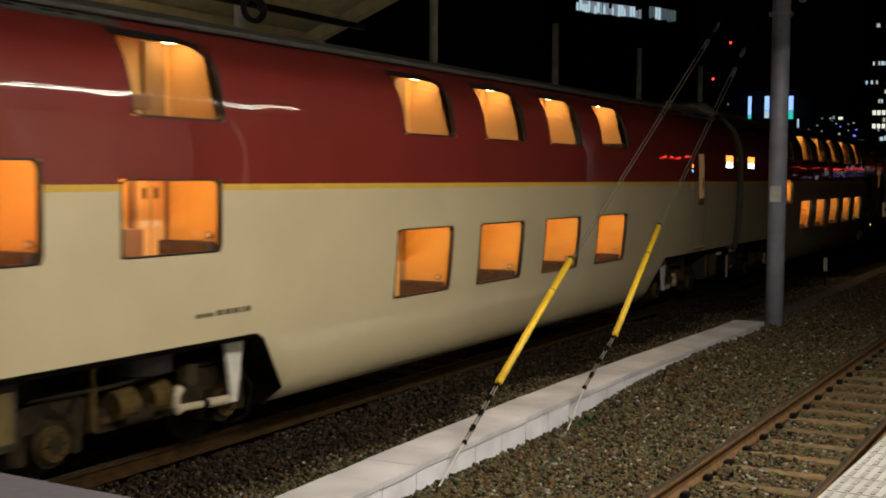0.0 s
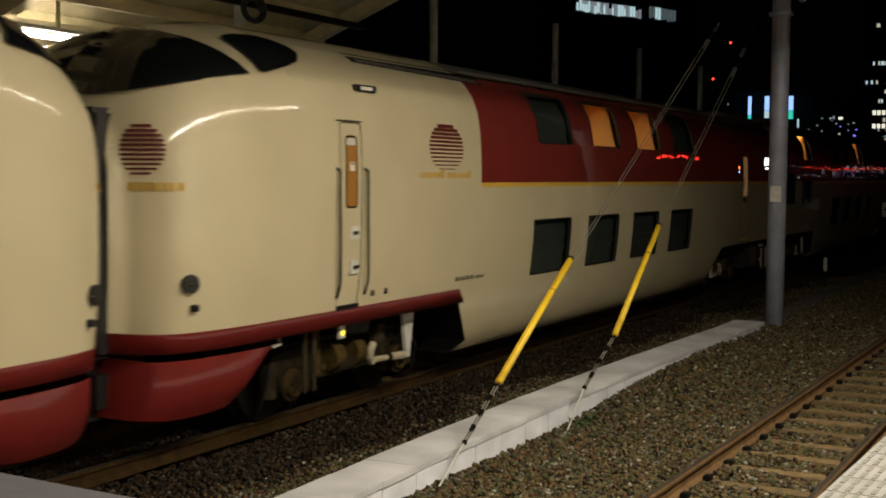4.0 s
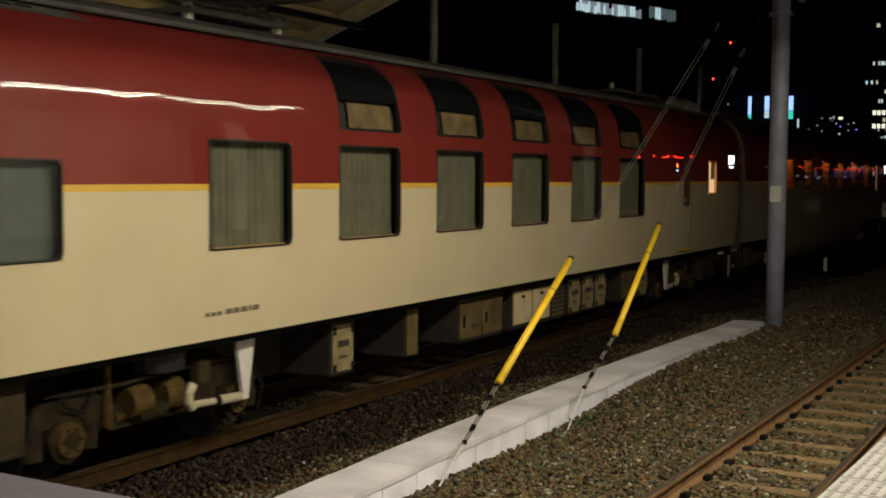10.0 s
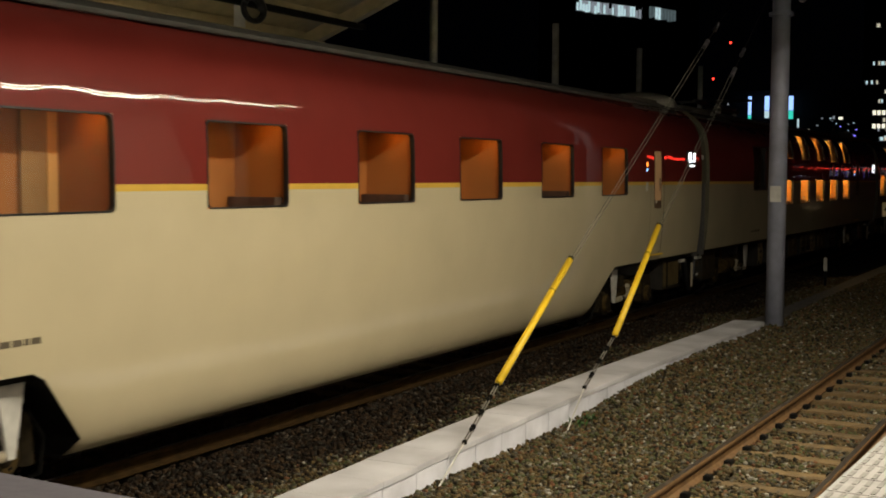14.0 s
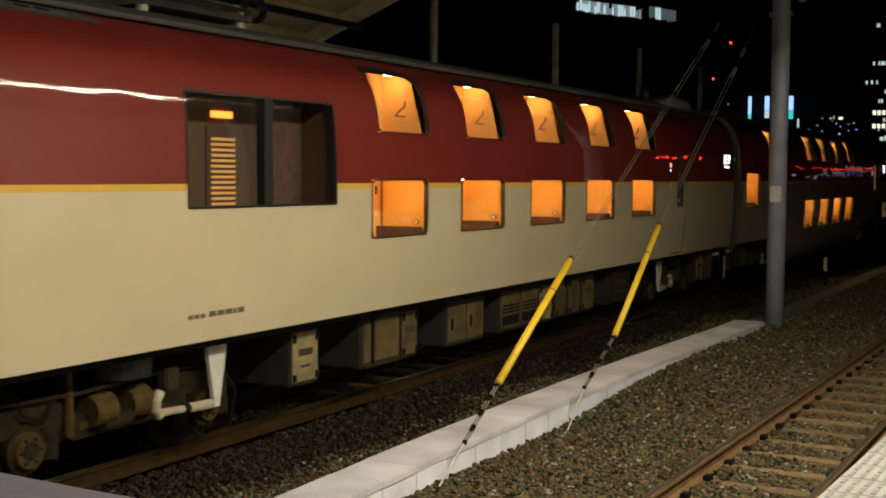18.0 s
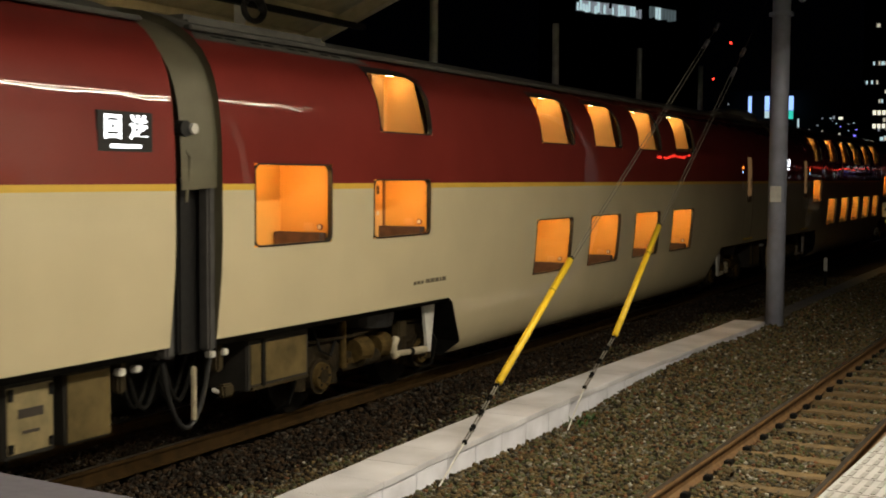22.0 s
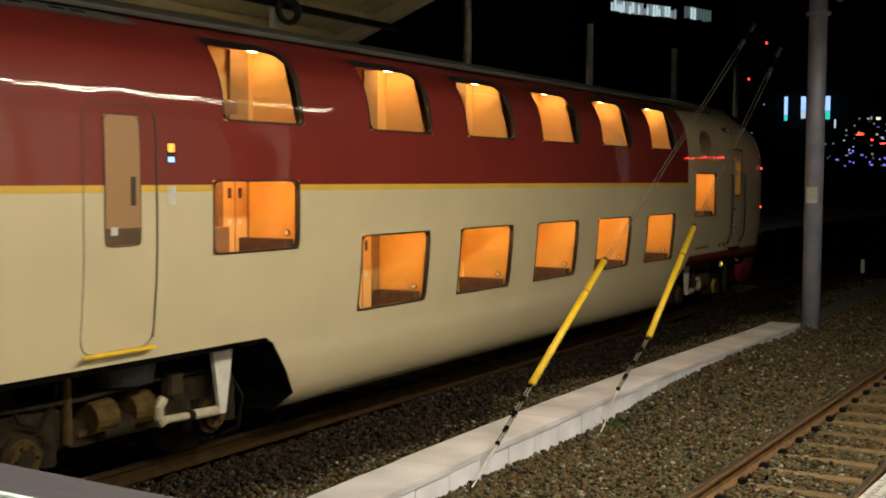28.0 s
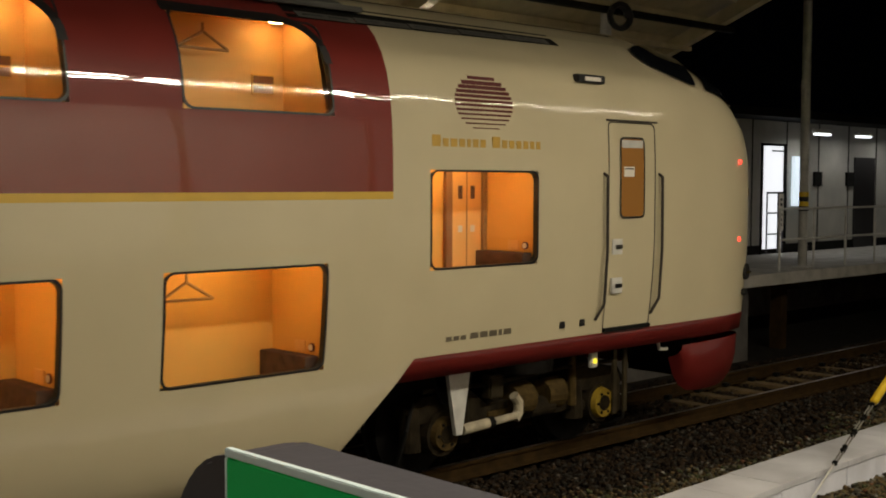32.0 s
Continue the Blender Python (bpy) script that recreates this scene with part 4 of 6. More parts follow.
    for z, y in ((2.74, 20.74), (1.95, 20.74)) if tail else ():
        x = 1.485 * float(np.interp(y, NOSE_Y, NOSE_W))
        part("tail_lamp", tube((x - 0.09, y - 0.02, z), (x + 0.012, y + 0.02, z), 0.021), LEDRED, car, "small red tail lamp")
    h = part("head_lamp", tube((1.2, 20.97, 1.6), (1.372, 21.02, 1.6), 0.085), BLACK, car, "dark round head lamp")
    part("lens", box(1.372, 1.384, 20.95, 21.07, 1.585, 1.605), CHROME, h)
    part("lower_lamp", box(1.3, 1.4, 20.94, 21.0, 1.36, 1.42, 0.01), BLACK, h)
    # cab door with handrails
    da, db = dr
    dm, dw = (da + db) / 2, (db - da) / 2
    d = ring("cab_door", da, db, 1.19, 3.06, 0.01, 0.02, 0.05, SEAM, car, 0.005, "narrow crew door with two handrails")
    ga, gb = dm - 0.5 * dw, dm + 0.48 * dw
    pane("door_glass", ga, gb, 2.22, 2.92, -0.004, CABPANE, d, "orange-brown lit door glass")
    ring("glass_frame", ga, gb, 2.22, 2.92, 0.018, 0.0, 0.05, CHROME, d, 0.008)
    part("pale_blind", box(1.47, 1.487, ga + 0.01, gb - 0.01, 2.84, 2.91), WHITEISH, d)
    part("notice", box(1.49, 1.4965, ga + 0.04, ga + 0.04 + 0.45 * (gb - ga), 2.58, 2.67), PAPER, d)
    part("notice_line", box(1.4965, 1.498, ga + 0.05, ga + 0.03 + 0.45 * (gb - ga), 2.645, 2.658), SEAM, d)
    part("sill", box(1.42, 1.46, da, db, 1.18, 1.215), DARK, d)
    part("door_cap", box(1.46, 1.476, da - 0.02, db + 0.05, 3.075, 3.09), SEAM, d)
    for z in (1.95, 1.6):
        h = part("latch_recess", box(1.47, 1.497, da + 0.05, da + 0.2, z - 0.07, z + 0.07, 0.004), WHITEISH, d)
        part("handle", box(1.497, 1.515, da + 0.08, da + 0.18, z - 0.02, z + 0.018, 0.005), CHROME, h)
    for y in (da - 0.07, db + 0.07):
        bm = bmesh.new()
        pts = [(1.46, y, 2.62), (1.53, y, 2.58), (1.535, y, 1.9), (1.52, y - 0.02, 1.45), (1.45, y - 0.06, 1.3)]
        for p, q in zip(pts, pts[1:]):
            add_tube(bm, p, q, 0.014, seg=8)
        part("handrail", bm, SEAM, d)
    for y in (17.95, 18.22):
        part("socket", box(1.4, 1.446, y - 0.032, y + 0.032, 1.265, 1.325), BLACK, car)
    s = part("step_lamp", box(1.26, 1.3, 18.53, 18.63, 0.84, 0.98, 0.008), WHITEISH, car)
    part("lens", tube((1.3, 18.58, 0.9), (1.31, 18.58, 0.9), 0.026), LEDYELLOW, s)
    for y in (18.98, 19.14):
        part("step_post", box(1.2, 1.23, y - 0.03, y + 0.03, 0.35, 0.98, 0.006), BOXDARK, car)
    part("coupling_cock", sweep([(1.25, 19.62, 0.98), (1.27, 19.62, 0.91), (1.27, 19.74, 0.9)], 0.02, 8), WHITEISH, car)
    # emblem: a striped disc, and the lettering as plain bars
    em = new("emblem")
    em.parent = car
    em["label"] = "striped dark red sun-disc emblem"
    for k in range(12):
        z, t = ez - 0.036 * es * (k - 5.5) - 0.198, (k - 5.5) / 6.2
        hw, th = 0.33 * es * math.sqrt(max(0.02, 1 - t * t)), 0.0342 * es * (1 - 0.07 * k)
        x = half(z)
        part("emblem_stripe", box(x - 0.004, x + 0.004, ey - hw, ey + hw, z - th / 2, z + th / 2), LOGORED, em)
    le = new("lettering")
    le.parent = car
    le["label"] = "row of small gold bars in place of lettering"
    y = ey - 0.6
    for w in (0.09, 0.06, 0.07, 0.06, 0.04, 0.06, 0.06, 0.0, 0.09, 0.06, 0.06, 0.06, 0.06, 0.05, 0.05):
        if w:
            hz = 0.045 if w == 0.09 else 0.032
            part("letter_bar", box(half(ez - 0.51) - 0.001, half(ez - 0.51) + 0.003, y, y + w, ez - 0.55, ez - 0.55 + 2 * hz), GOLDTEXT, le)
        y += w + 0.025 if w else 0.05
    # dark louvred roof grille along the shoulder, with a pale slotted strip
    g = raw("roof_grille", [(half(z) + 0.006, y, z) for y in (15.2, 16.4, 17.4, 18.2) for z in (3.69 + 0.04 * (y - 15.2) / 3, 3.76, 3.84)],
            [(3 * i + j, 3 * i + 3 + j, 3 * i + 4 + j, 3 * i + 1 + j) for i in range(3) for j in range(2)], DARK, car, "dark louvred roof grille", True)
    for k in range(5):
        y = 15.3 + 0.56 * k
        part("slotted_strip", raw_box_on_side(y, y + 0.54, 3.705 + 0.008 * k, 3.75 + 0.008 * k, 0.012), ROOF_UNIT, g)
        for q in range(2):
            part("slot", raw_box_on_side(y + 0.06 + 0.24 * q, y + 0.24 + 0.24 * q, 3.722 + 0.008 * k, 3.736 + 0.008 * k, 0.016), BLACK, g)


AMBER = mat("dull_amber_lining", (0.16, 0.11, 0.05), 0.6, 0, 0.5, 5)
BLACK_GLASS = mat("black_cab_glass", (0.008, 0.009, 0.01), 0.05, 0, 0.2, 3, 0, 9, 0.6)
CABPANE = glow("orange_lit_cab_door_glass", (0.34, 0.14, 0.02), 0.3)


def number_bars(car, y, z=1.335):
    mark = new("marking")
    mark.parent = car
    mark["label"] = "row of small dark bars in place of a number"
    for k, (a, b) in enumerate(((0, 0.06), (0.08, 0.14), (0.16, 0.22), (0.27, 0.36), (0.38, 0.47), (0.49, 0.58), (0.6, 0.64), (0.66, 0.75))):
        part("marking_bar", box(half(z) - 0.004, half(z) + 0.003, y + a, y + b, z - 0.024, z + (0.024 if k > 2 else 0.012)), NAMEBAR, mark)


def lit(flags, i, default=True):
    return flags.get(i, default) if isinstance(flags, dict) else flags


UP = (2.99, 3.66)
US, UE = 0.16, 0.07  # an upper window begins and ends a little later than the one below it
LOW = (1.19, 1.95)
MID = (1.87, 2.495)


def car_double(name, start, label, up, low, big=True, red_disp=False, dark_door=False):
    """Intermediate double-deck sleeping car."""
    L = 21.3
    car = base(name, TRACK_X, start, 0, label, "train car", "cars of the sleeper train")
    wins = [(2.52 + US, 3.74 + UE, *UP, lit(up, 0), 1), (0.5, 1.74, 1.88, 2.64, lit(low, -1), 0), (2.52, 3.74, *MID, lit(low, 0), 1)]
    for n in range(4):
        y = 6.72 + 2.0 * n
        wins.append((y + US, y + 1.3 + UE, *UP, lit(up, n + 1), (2, 1, 1, 0)[n]))
        wins.append((y, y + 1.3, *LOW, lit(low, n + 1), (2, 1, 1, 0)[n]))
    shell(name, car, L, [w[:4] for w in wins], 0, L, (4.75, 15.88))
    for w in wins:
        window(car, *w[:4], w[4], 0.07, w[5])
    door(car, 17.8, 18.52, flip=False, dark=dark_door)
    display(car, 19.9, 20.5, red_disp)
    number_bars(car, 3.45)
    bogie(car, 3.3, 1)
    bogie(car, 18.0, -1)
    gear_box(car, 0.75, 1.75, 0.5, 1.0, 1.2, BOXPAINT, 1)
    gear_box(car, 19.45, 20.35, 0.45, 1.0, 1.2, BOXPAINT, 1)
    coupling_end(car, 0.07, -1, L)
    coupling_end(car, L - 0.52, 1, L)
    roof_units(car, [("unit", 0.3, 2.6), ("unit", 18.2, 20.2), ("hump", 20.0, 21.35)])
    return car


def car_cab(name, start, label, up, low, cabwin, red_disp=False):
    """Double-deck car with a cab at its large-y end."""
    L = 21.65
    car = base(name, TRACK_X, start, 0, label, "train car", "cars of the sleeper train")
    wins = [(3.82 + US, 5.03 + UE, *UP, lit(up, 0), 1), (3.82, 5.0, *MID, lit(low, 0), 1)]
    for n in range(5):
        y = 6.02 + 2.0 * n
        wins.append((y + US, y + 1.32 + UE, *UP, lit(up, n + 1), (2, 2, 3, 3, 3)[n]))
        wins.append((y, y + 1.32, *LOW, lit(low, n + 1), (2, 0, 3, 0, 3)[n]))
    wins.append((16.33, 17.57, 1.85, 2.62, cabwin, 2))
    shell(name, car, L, [w[:4] for w in wins], 0, 15.95, (5.02, 15.8), 1)
    for w in wins:
        window(car, *w[:4], w[4], 0.07, w[5])
    nose(car, tail=not red_disp)
    bogie(car, 18.0, -1, not red_disp)
    door(car, 2.42, 3.16, flip=True, strip=not red_disp)
    display(car, 0.38, 1.0, red_disp)
    number_bars(car, 16.55, 1.3)
    bogie(car, 3.3, 1)
    gear_box(car, 0.5, 1.35, 0.45, 1.0, 1.2, BOXDARK, 2)
    coupling_end(car, 0.07, -1, L)
    roof_units(car, [("unit", 0.6, 3.0)])
    return car


def car_cab_lead(name, start, label):
    """Cab car seen from its other side: laid out with the cab at large y, then mirrored along y."""
    L = 21.3
    car = base(name, TRACK_X, start, 0, label, "train car", "cars of the sleeper train")
    wins = []
    for n in range(4):
        y = 6.85 + 2.0 * n
        wins.append((y - UE, y + 1.32 - US, *UP, n in (1, 2), 2))
        wins.append((y, y + 1.32, *LOW, False, 0))
    shell(name, car, L, [w[:4] for w in wins], 0, 15.77, (4.85, 15.9), 1)
    for w in wins:
        window(car, *w[:4], w[4], 0.07, w[5], far=-1)
    nose(car, 16.66, 3.06, False, 1.25, (18.52, 18.9))
    door(car, 2.6, 3.34, flip=True)
    number_bars(car, 15.6, 1.3)
    bogie(car, 3.3, 1)
    bogie(car, 18.0, -1)
    gear_box(car, 0.5, 1.35, 0.45, 1.0, 1.2, BOXPAINT, 1)
    coupling_end(car, 0.07, -1, L)
    roof_units(car, [("unit", 0.6, 3.0)])
    for ob in car.children_recursive:
        if ob.data is None:
            continue
        for v in ob.data.vertices:
            v.co.y = L - v.co.y
        ob.data.flip_normals()
    display(car, L - 1.35, L - 0.75)
    return car


def car_lounge(name, start, label):
    L = 21.3
    car = base(name, TRACK_X, start, 0, label, "train car", "cars of the sleeper train")
    wins = [(0.55, 1.76, 1.9, 2.64), (3.4, 4.6, 1.88, 2.84)]
    for n in range(5):
        y = 5.4 + 2.02 * n
        wins += [(y, y + 1.2, 1.88, 2.84), (y + 0.05, y + 1.25, 2.99, 3.72)]
    wins.append((18.49, 19.07, 2.2, 2.86))
    shell(name, car, L, wins, 0, L, None)
    for k, w in enumerate(wins):
        if w[2] == 2.2:
            v = ring("window", w[0] + 0.03, w[1] - 0.03, w[2] + 0.03, w[3] - 0.03, 0.03, 0.05, 0.05, ROOMPALE, car)
            pane("lit_pane", w[0], w[1], w[2], w[3], 0.04, DOORPALE, v, "pale lit window")
            part("frosted_panel", box(1.46, 1.47, w[0] + 0.22, w[1] - 0.08, 2.5, 2.83), PAPER, v)
        elif w[2] == 2.99:
            v = window(car, *w, False)
            pane("dark_upper_glass", w[0] + 0.02, w[1] - 0.02, 3.3, 3.71, 0.004, BLACK_GLASS, v, "black tinted upper glass")
            pane("amber_reveal", w[0] + 0.25, w[1] - 0.1, 3.02, 3.28, 0.06, AMBER, v)
        else:
            window(car, *w, False, cloth=k > 0)
    door(car, 16.67, 17.4, dark=True)
    display(car, 19.87, 20.47)
    number_bars(car, 3.4)
    bogie(car, 3.3, 1)
    bogie(car, 18.0, -1)
    for a, b, st, m in ((5.75, 6.2, 2, BOXPAINT), (7.3, 7.6, 0, BOXPAINT), (8.6, 9.9, 4, BOXDARK), (10.2, 11.5, 5, BOXDARK), (11.56, 12.05, 6, BOXDARK), (12.2, 12.7, 2, BOXPAINT), (12.75, 13.25, 2, BOXPAINT),
                        (13.3, 13.8, 2, BOXPAINT), (14.5, 15.28, 7, BOXDARK), (15.31, 15.88, 2, BOXPAINT), (19.3, 20.3, 2, BOXDARK), (0.7, 1.7, 0, BOXDARK)):
        gear_box(car, a, b, 0.42, 1.0, 1.15, m, st)
    coupling_end(car, 0.07, -1, L)
    coupling_end(car, L - 0.52, 1, L)
    roof_units(car, [("rack", 15.5, 17.6), ("can", 18.1, 4.26), ("hump", 18.5, 20.3), ("unit", 0.3, 2.0)])
    pantograph(car, 4.9)
    return car


def car_single(name, start, label):
    L = 21.3
    car = base(name, TRACK_X, start, 0, label, "train car", "cars of the sleeper train")
    ys = [3.9, 6.15, 8.52, 10.76, 13.16, 15.45]
    wins = [(y, y + 1.16, 2.24, 3.0) for y in ys]
    shell(name, car, L, wins, 0, L, (4.72, 15.88))
    for k, w in enumerate(wins):
        window(car, *w, True, 0.05, (2, 0, 0, 2, 0, 1)[k], dim=True)
    door(car, 17.77, 18.48)
    display(car, 19.84, 20.44)
    number_bars(car, 3.6)
    bogie(car, 3.3, 1)
    bogie(car, 18.0, -1)
    gear_box(car, 0.75, 1.75, 0.45, 1.0, 1.2, BOXPAINT, 1)
    gear_box(car, 19.35, 20.35, 0.45, 1.0, 1.2, BOXPAINT, 1)
    coupling_end(car, 0.07, -1, L)
    coupling_end(car, L - 0.52, 1, L)
    roof_units(car, [("unit", 0.3, 3.0), ("unit", 18.0, 20.1), ("hump", 19.95, 21.35)])
    return car


def car_open_berth(name, start, label):
    L = 21.3
    car = base(name, TRACK_X, start, 0, label, "train car", "cars of the sleeper train")
    wins = [(3.55, 5.77, 2.25, 3.24, False)]
    for n in range(5):
        y = 6.43 + 2.01 * n
        wins += [(y + US, y + 1.2 + UE, *UP, True), (y, y + 1.2, *MID, True)]
    shell(name, car, L, [w[:4] for w in wins], 0, L, None)
    for k, w in enumerate(wins):
        if k == 0:
            v = ring("window", w[0] + 0.014, w[1] - 0.014, w[2] + 0.014, w[3] - 0.014, 0.022, 0.085, 0.03, BLACK, car, 0.006, "wide window into a brown vestibule")
            pane("glass", w[0] + 0.01, w[1] - 0.01, w[2] + 0.01, w[3] - 0.01, 0.012, GLASS, v, shadow=False)
            xb = 0.95
            part("vestibule_wall", box(xb - 0.02, xb, w[0] - 0.1, w[1] + 0.6, 1.6, 3.35), BROWNIN, v)
            part("corridor_end", box(xb, 1.38, w[1] + 0.02, w[1] + 0.04, 1.6, 3.35), BROWNIN, v)
            g = part("louvre_door", box(xb, xb + 0.02, 4.42, 4.9, 2.1, 2.98), BROWNIN, v, "lit louvred door")
            for q in range(14):
                part("louvre", box(xb + 0.02, xb + 0.03, 4.48, 4.82, 2.2 + 0.05 * q, 2.225 + 0.05 * q), LOUVRELIT, g)
            part("small_lit_sign", box(xb, xb + 0.03, 4.5, 4.78, 3.06, 3.12), LEDORANGE, v)
            part("locker_front", box(xb, xb + 0.1, 5.2, 6.1, 1.9, 3.2, 0.01), BED, v)
            part("window_post", box(1.4, 1.492, 4.6, 4.72, 2.26, 3.22), BLACK, v)
        else:
            window(car, *w[:4], True, 0.07, 4 if w[2] == UP[0] else 1)
    door(car, 16.7, 17.43, dark=True)
    display(car, 19.93, 20.54)
    number_bars(car, 3.6)
    bogie(car, 3.3, 1)
    bogie(car, 18.0, -1)
    for a, b, st, m in ((5.45, 5.95, 2, BOXPAINT), (6.75, 7.6, 1, BOXDARK), (7.6, 8.0, 2, BOXDARK), (8.7, 9.75, 4, BOXDARK), (10.2, 11.5, 3, BOXDARK), (11.5, 12.0, 2, BOXPAINT),
                        (12.1, 12.55, 2, BOXDARK), (12.6, 13.1, 2, BOXDARK), (13.15, 13.7, 2, BOXDARK), (14.3, 15.4, 2, BOXDARK), (0.8, 1.75, 0, BOXDARK), (19.3, 19.8, 2, BOXPAINT), (19.9, 20.4, 0, BOXPAINT)):
        gear_box(car, a, b, 0.42, 1.0, 1.15, m, st)
    coupling_end(car, 0.07, -1, L)
    coupling_end(car, L - 0.52, 1, L)
    pantograph(car, 4.7)
    roof_units(car, [("unit", 0.3, 2.6), ("can", 17.9, 4.26), ("hump", 18.3, 20.0)])
    return car


# ---------- ground, tracks ----------
TRACK_X = -8.056
NEAR_Y, NEAR_X, NEAR_TAN = 9.5, -2.995, 0.0185


def near_x(y, off=0.0):
    """Middle of the far rail of the near track, plus an offset to the right."""
    return NEAR_X + (y - NEAR_Y) * NEAR_TAN + off


ground = raw("ground", [(-900, -300, -0.26), (900, -300, -0.26), (900, 1500, -0.26), (-900, 1500, -0.26)], [(0, 1, 2, 3)], GROUND)
tagged(ground, "dark ballasted ground at night", "ground", kind="structure")


def rail(x0, y0, x1, y1, group, material):
    r = base("rail", 0, 0, 0, "rusty steel rail with a worn bright head", "rail", group, "structure")
    prof = [(-0.06, -0.153), (0.06, -0.153), (0.06, -0.142), (0.012, -0.12), (0.009, -0.045), (0.032, -0.035), (0.0325, -0.012), (0.026, -0.002), (-0.026, -0.002), (-0.0325, -0.012), (-0.032, -0.035), (-0.009, -0.045), (-0.012, -0.12), (-0.06, -0.142)]
    n = len(prof)
    verts = [(x + dx, y, z) for x, y in ((x0, y0), (x1, y1)) for dx, z in prof]
    raw("rail_body", verts, [(i, (i + 1) % n, n + (i + 1) % n, n + i) for i in range(n)], material, r)
    raw("rail_head", [(x0 - 0.022, y0, 0.0), (x0 + 0.022, y0, 0.0), (x1 + 0.022, y1, 0.0), (x1 - 0.022, y1, 0.0)], [(0, 1, 2, 3)], RAILTOP, r)
    return r


for off in (0.0, 1.132):
    rail(near_x(-60, off), -60, near_x(300, off), 300, "rails of the near track", RAILRUST)
for off in (-0.566, 0.566):
    rail(TRACK_X + off, -60, TRACK_X + off, 300, "rails of the train's track", RAILDARK)


def sleepers():
    bm = box(-0.66, 1.02, -0.11, 0.11, -0.3, -0.155, 0.012)
    me = bpy.data.meshes.new("sleeper")
    bm.to_mesh(me)
    bm.free()
    me.materials.append(SLEEPER)
    clip = box(-0.035, 0.035, -0.05, 0.05, -0.155, -0.1, 0.008)
    cm = bpy.data.meshes.new("rail_clip")
    clip.to_mesh(cm)
    clip.free()
    cm.materials.append(DARK)
    half_bm = box(-1.02, 0.5, -0.1, 0.1, -0.3, -0.155, 0.012)
    hm = bpy.data.meshes.new("sleeper")
    half_bm.to_mesh(hm)
    half_bm.free()
    hm.materials.append(SLEEPER)
    for kind, x_of, n, y0, mesh, turn in (("near", lambda y: near_x(y, 0.566), 82, -8.3, me, NEAR_TAN), ("far", lambda y: TRACK_X, 28, 12.16, hm, 0)):
        for k in range(n):
            y = y0 + 0.64 * k
            ob = new("sleeper", mesh)
            ob.location, ob.rotation_euler = (x_of(y), y, random.uniform(-0.008, 0.006)), (0, 0, random.uniform(-0.012, 0.012) - turn)
            tagged(ob, "rust-stained sleeper sunk in ballast", "sleeper", "sleepers of the " + kind + " track")
            for q in (-0.666, -0.466, 0.466, 0.666) if kind == "near" else (-0.666, -0.466, 0.466):
                c = new("rail_clip", cm)
                c.parent, c.location = ob, (q, 0, 0)


sleepers()


def stones(name, n, xr, yr, zf, size, seed, skip, material, label):
    """Loose ballast: small broken stones in one mesh."""
    rng = np.random.default_rng(seed)
    cube = np.array([(a, b, c) for a in (-1, 1) for b in (-1, 1) for c in (-1, 1)], float)
    quads = np.array([(0, 1, 3, 2), (4, 6, 7, 5), (0, 4, 5, 1), (2, 3, 7, 6), (0, 2, 6, 4), (1, 5, 7, 3)])
    x = rng.uniform(*xr, n)
    u = rng.uniform(0, 1, n)
    y = yr[0] + (yr[1] - yr[0]) * u ** 1.5
    keep = ~skip(x, y)
    x, y = x[keep], y[keep]
    n = len(x)
    r = size * rng.uniform(0.55, 1.25, n)
    v = cube[None] * rng.uniform(0.45, 1.0, (n, 8, 3)) * r[:, None, None] * np.array([1.0, 1.0, 0.75])
    a, b = rng.uniform(0, 6.28, n), rng.uniform(-0.7, 0.7, n)
    ca, sa, cb, sb = np.cos(a)[:, None], np.sin(a)[:, None], np.cos(b)[:, None], np.sin(b)[:, None]
    px, pz = v[..., 0] * cb - v[..., 2] * sb, v[..., 0] * sb + v[..., 2] * cb
    v = np.stack([px * ca - v[..., 1] * sa + x[:, None], px * sa + v[..., 1] * ca + y[:, None], pz + (zf(x, y) + rng.uniform(-0.02, 0.012, n))[:, None]], -1)
    f = (quads[None] + 8 * np.arange(n)[:, None, None]).reshape(-1, 4)
    me = bpy.data.meshes.new(name)
    me.vertices.add(8 * n)
    me.vertices.foreach_set("co", v.reshape(-1))
    me.loops.add(len(f) * 4)
    me.loops.foreach_set("vertex_index", f.reshape(-1))
    me.polygons.add(len(f))
    me.polygons.foreach_set("loop_start", np.arange(len(f)) * 4)
    me.update(calc_edges=True)
    me.materials.append(material)
    return tagged(new(name, me), label, "ballast", kind="stuff")


TROUGH_X0, TROUGH_X1 = -5.4, -4.9


def trough_bow(y):
    return 0.19 * np.sin(np.clip((y - 5.5) / 14, 0, 1) * 3.14)


def bank(x, y):
    """Ballast heaped against the trough, higher the farther it runs."""
    rise = np.interp(y, (10.7, 12.3, 14.0, 16.1, 18.0), (-0.02, 0.0, 0.075, 0.11, 0.165))
    d = x - (TROUGH_X1 - trough_bow(y))
    return rise * np.where(d > -0.1, np.clip(1 - d / 1.3, 0, 1), np.clip(1 + (d + 0.4) / 0.9, 0, 1) * 0.5)


def bed(x, y):
    d = np.abs(x - TRACK_X)
    d2 = np.abs(x - (NEAR_X + (y - NEAR_Y) * NEAR_TAN + 0.566))
    z = -0.205 + 0.035 * np.clip((1.5 - d) / 0.35, 0, 1)
    z = np.maximum(z, -0.215 + 0.045 * np.clip((1.5 - d2) / 0.35, 0, 1))
    return z + bank(x, y) + 0.02 * np.sin(2.1 * x + 0.7 * y) + 0.015 * np.sin(0.9 * y - 1.3 * x)


